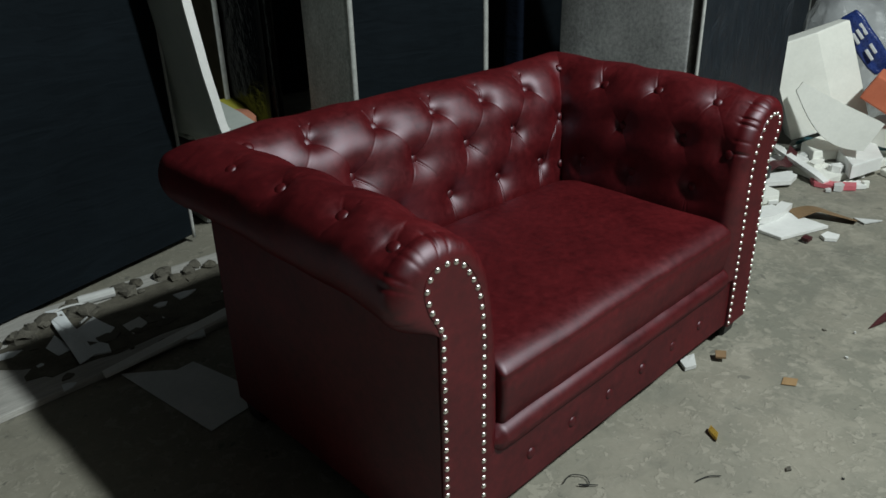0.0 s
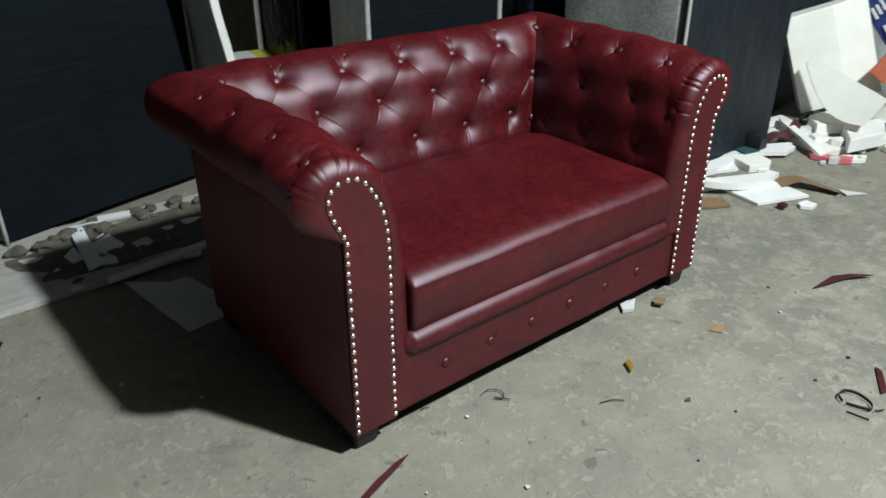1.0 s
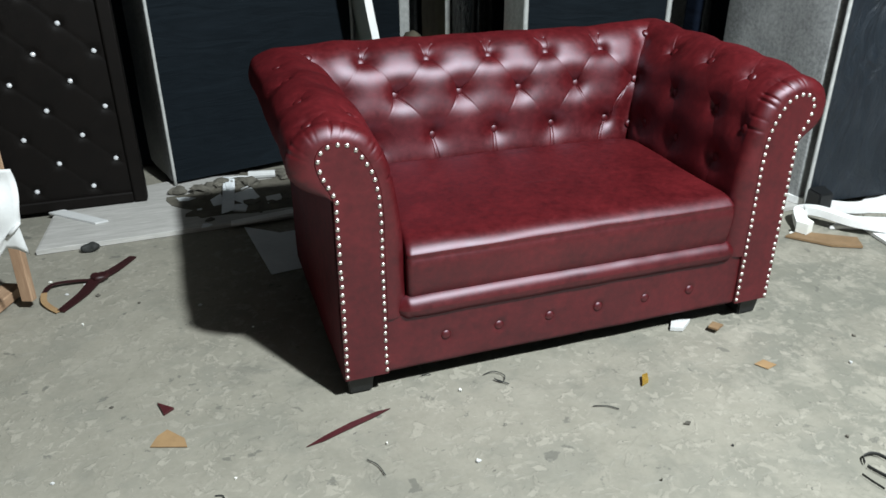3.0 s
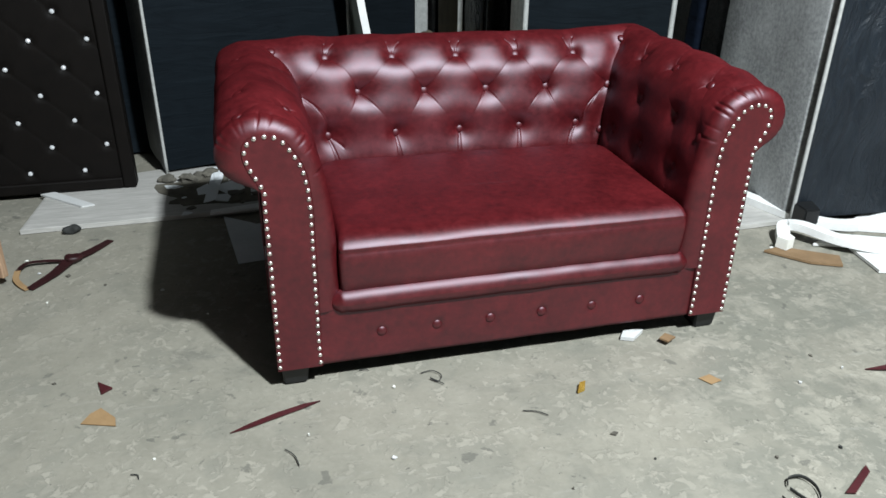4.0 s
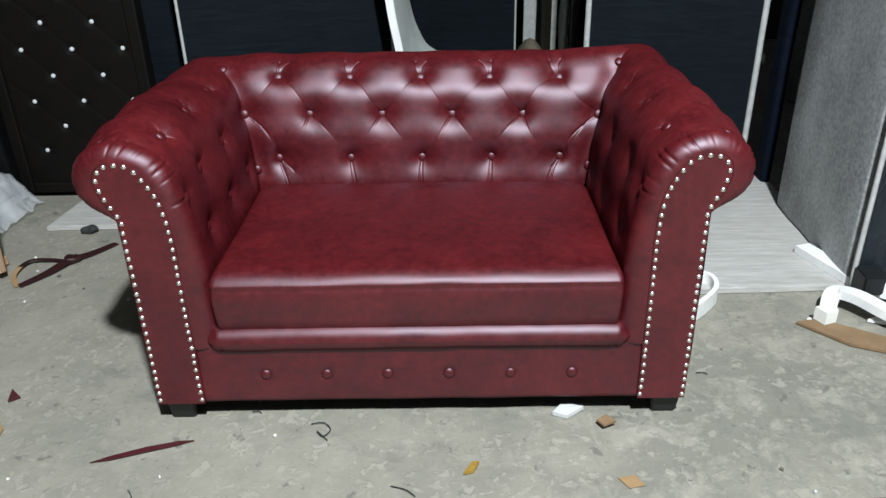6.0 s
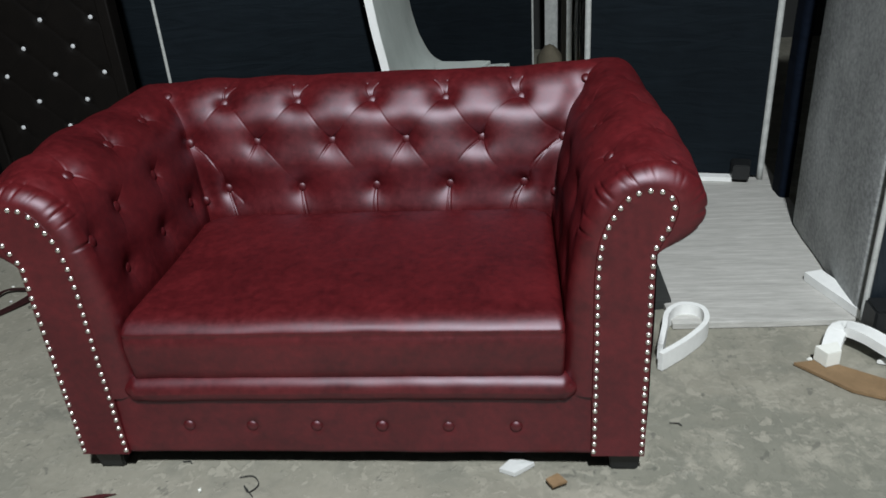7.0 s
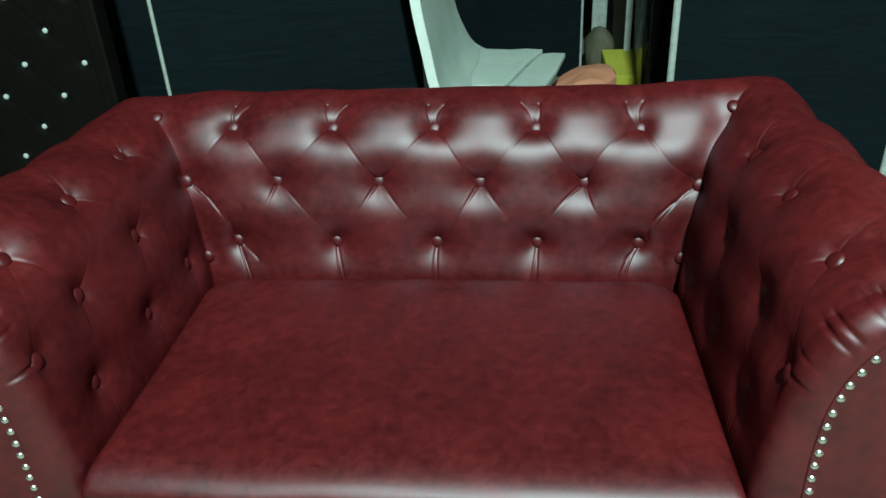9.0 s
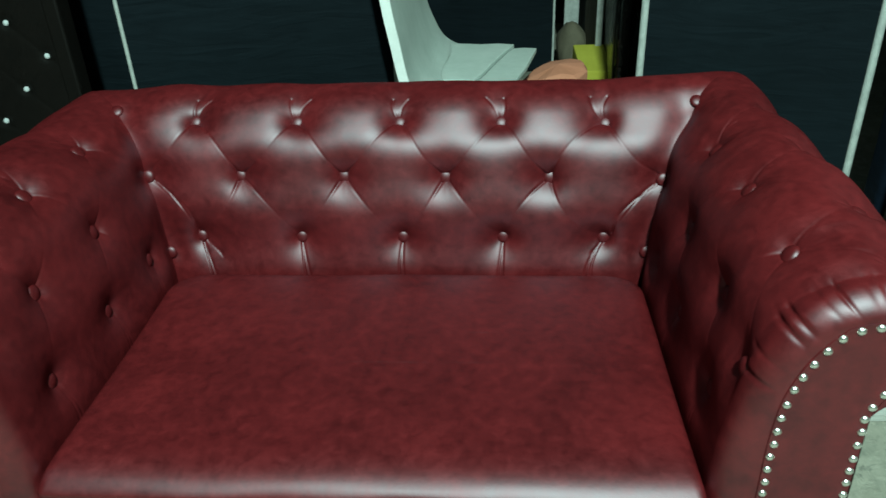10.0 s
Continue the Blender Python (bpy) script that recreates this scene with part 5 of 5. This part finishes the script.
            crease = abs(noise.noise(Vector((x * 9, y * 9, 1)))) + 0.5 * abs(noise.noise(Vector((x * 23, y * 23, 4))))
            verts.append((x + 0.03 * noise.noise(Vector((y * 12, x * 5, 2))), y + 0.02 * noise.noise(Vector((x * 12, y * 5, 7))), 0.006 + (0.215 - 0.13 * max(0.0, a - 0.35)) * smooth(inside, 0.0, 1.0) + 0.035 * crease))
    tagged(link_mesh("plastic_film", verts, grid_faces(nx, ny), FILM), "crinkled clear plastic film round the grey slabs", "plastic film")
    root = thing("black_drape", "tall goods under a black plastic drape beside the headboard", "covered goods", pose(-0.85, 2.5, 0))
    for k, x in enumerate((-0.32, -0.08, 0.12, 0.30)):
        pts = [(x + 0.03 * noise.noise(Vector((x * 9, h * 0.5, 3))), -0.012, 1.78 - 0.148 * h) for h in range(12)]
        part("fold", tube_bm(pts, 0.022 + 0.006 * (k % 2), 8, 3), DRAPE, root, "hanging fold of black film", True)
    part("drape", box_bm(-0.9, 0.42, 0.0, 0.8, 0.0, 1.8, 0.04, 3, 7, 0.05, 12), DRAPE, root, smooth=True)


left_scraps()


def litter():
    L = "leather scraps on the floor"
    piece("leather_offcut", [(0.690, 0.712), (0.740, 0.738), (0.815, 0.768), (0.891, 0.789), (0.931, 0.791), (0.888, 0.772), (0.806, 0.744), (0.737, 0.720)], 0.0005, 0.0025, SCRAP_RED, "long pointed burgundy leather offcut on the floor", "leather scrap", L, 0.002, 1)
    piece("leather_offcut", [(0.314, 0.841), (0.331, 0.877), (0.356, 0.897), (0.398, 0.846), (0.403, 0.811)], 0.0005, 0.003, TAN, "tan leather offcut lying suede side up", "leather scrap", L, 0.002, 2)
    piece("leather_offcut", [(0.331, 1.020), (0.374, 0.982), (0.348, 0.962)], 0.0005, 0.006, SCRAP_RED, "small dark red leather triangle", "leather scrap", L, 0.002, 3, 0, 0.02)
    piece("leather_offcut", [(2.512, 0.560), (2.636, 0.553), (2.710, 0.521), (2.757, 0.462), (2.661, 0.515), (2.573, 0.538)], 0.0005, 0.003, SCRAP_RED, "ragged burgundy leather strip on the floor", "leather scrap", L, 0.002, 4, 0, 0.02)
    piece("leather_offcut", [(2.093, 0.149), (2.209, 0.216), (2.202, 0.194), (2.116, 0.142)], 0.0005, 0.003, SCRAP_RED, "narrow burgundy leather strip on the floor", "leather scrap", L, 0.002, 5)
    strap = part("leather_strap", ribbon_bm([(0.241, 1.999, 0.001), (0.182, 1.905, 0.004), (0.128, 1.832, 0.012), (0.085, 1.739, 0.006), (0.024, 1.646, 0.001)], lambda f: 0.028 + 0.014 * math.sin(math.pi * f), 0.004), DARK_RED)
    tagged(strap, "burgundy leather strap with a knot on the floor", "leather strap")
    part("strap_loop", ribbon_bm([(0.128, 1.837, 0.004), (0.048, 1.841, 0.012), (-0.021, 1.831, 0.014), (-0.040, 1.779, 0.012)], 0.016, 0.003), DARK_RED, strap)
    part("strap_end", ribbon_bm([(-0.040, 1.779, 0.012), (-0.034, 1.722, 0.008), (-0.008, 1.676, 0.004), (0.018, 1.646, 0.001)], 0.02, 0.003), TAN, strap, "turned end showing tan backing")
    bm = bmesh.new()
    bmesh.ops.create_icosphere(bm, subdivisions=3, radius=0.03, matrix=Matrix.Translation((0.135, 1.842, 0.016)) @ Matrix.Diagonal((1, 1, 0.6, 1)))
    for v in bm.verts:
        v.co += v.normal * 0.012 * noise.noise(v.co * 40)
    part("knot", bm, DARK_RED, strap, smooth=True)
    bm = bmesh.new()
    bmesh.ops.create_icosphere(bm, subdivisions=3, radius=0.032, matrix=Matrix.Translation((0.083, 2.117, 0.014)) @ Matrix.Diagonal((1, 0.7, 0.55, 1)))
    for v in bm.verts:
        v.co += v.normal * 0.015 * noise.noise(v.co * 35)
        v.co.z = max(0.0, v.co.z)
    tagged(part("dark_lump", bm, DARK_DEBRIS, None, smooth=True), "small dark lump on the floor by the board", "lump")
    piece("paper_scrap", [(1.876, 0.877), (1.902, 0.910), (1.932, 0.910), (1.962, 0.895), (1.913, 0.861)], 0.0005, 0.012, PAPER, "crumpled white paper scrap at the foot of the sofa", "paper scrap", "", 0.003, 8, 0, 0.03)
    piece("sweet_wrapper", [(1.987, 0.836), (2.016, 0.853), (2.037, 0.826), (2.002, 0.810)], 0.0005, 0.006, CARD, "crumpled brown and white sweet wrapper", "wrapper", "", 0.004, 9, 0, 0.03)
    piece("sweet_wrapper", [(1.997, 0.839), (2.013, 0.847), (2.027, 0.829), (2.007, 0.819)], 0.008, 0.004, PAPER, "white inner fold of a sweet wrapper", "wrapper", "", 0.004, 12, 0, 0.01)
    piece("gold_wrapper", [(1.633, 0.654), (1.653, 0.688), (1.672, 0.691), (1.658, 0.662)], 0.0005, 0.010, GOLD, "small gold sweet wrapper on the floor", "wrapper", "", 0.004, 10, 0, 0.02)
    piece("leather_offcut", [(2.005, 0.638), (2.046, 0.648), (2.065, 0.613), (2.025, 0.603)], 0.0003, 0.0015, TAN, "thin tan flake on the floor", "leather scrap", L, 0.004, 13)
    loop = part("band_loop", ribbon_bm([(1.972, 0.200, 0.001), (1.988, 0.219, 0.003), (2.021, 0.217, 0.003), (2.035, 0.186, 0.002), (2.022, 0.148, 0.001), (1.996, 0.134, 0.001), (1.980, 0.160, 0.001), (1.970, 0.190, 0.001)], 0.010, 0.0012, True), DARK_DEBRIS, smooth=True)
    tagged(loop, "dark narrow plastic band curled into a loop", "band")
    part("band_end", ribbon_bm([(1.938, 0.174, 0.001), (1.940, 0.147, 0.003), (1.949, 0.119, 0.001)], 0.006, 0.0012, True), DARK_DEBRIS, loop)
    part("band_tip", ribbon_bm([(1.999, 0.127, 0.001), (2.010, 0.118, 0.002), (2.024, 0.113, 0.001)], 0.005, 0.0012, True), DARK_DEBRIS, loop)
    tagged(part("thread", tube_bm([(1.227, 0.851, 0.002), (1.261, 0.854, 0.004), (1.283, 0.826, 0.003), (1.265, 0.801, 0.002), (1.248, 0.821, 0.004), (1.280, 0.786, 0.002)], 0.0014, 5), DARK_DEBRIS), "fine dark thread curled on the floor", "thread")
    for a, b in (((0.824, 0.616), (0.853, 0.550)), ((1.457, 0.619), (1.517, 0.584)), ((1.056, 0.906), (1.082, 0.900)), ((0.460, 0.614), (0.480, 0.594)), ((2.317, 1.060), (2.347, 1.050))):
        mid = ((a[0] + b[0]) / 2 + 0.006, (a[1] + b[1]) / 2 + 0.004, 0.003)
        tagged(part("twig", tube_bm([(*a, 0.002), mid, (*b, 0.002)], 0.0014, 5), DARK_DEBRIS), "thin dark splinter on the floor", "splinter", "splinters")
    rnd = random.Random(5)
    for i in range(60):
        x, y = rnd.uniform(-0.1, 3.2), rnd.uniform(-0.1, 2.0)
        if 0.8 < x < 2.25 and y > 0.86:
            continue
        s = rnd.uniform(0.003, 0.009)
        pts = [(x + s * rnd.uniform(0.5, 1.4) * math.cos(k * 1.57), y + s * rnd.uniform(0.5, 1.4) * math.sin(k * 1.57)) for k in range(4)]
        piece("grit", pts, -0.001, rnd.uniform(0.003, 0.006), rnd.choice((DARK_DEBRIS, PAPER, RUBBLE, CREAM_FOAM, RUBBLE)), "tiny crumb of workshop litter", "crumb", "crumbs on the floor", 0.0, i, sub=0)


litter()
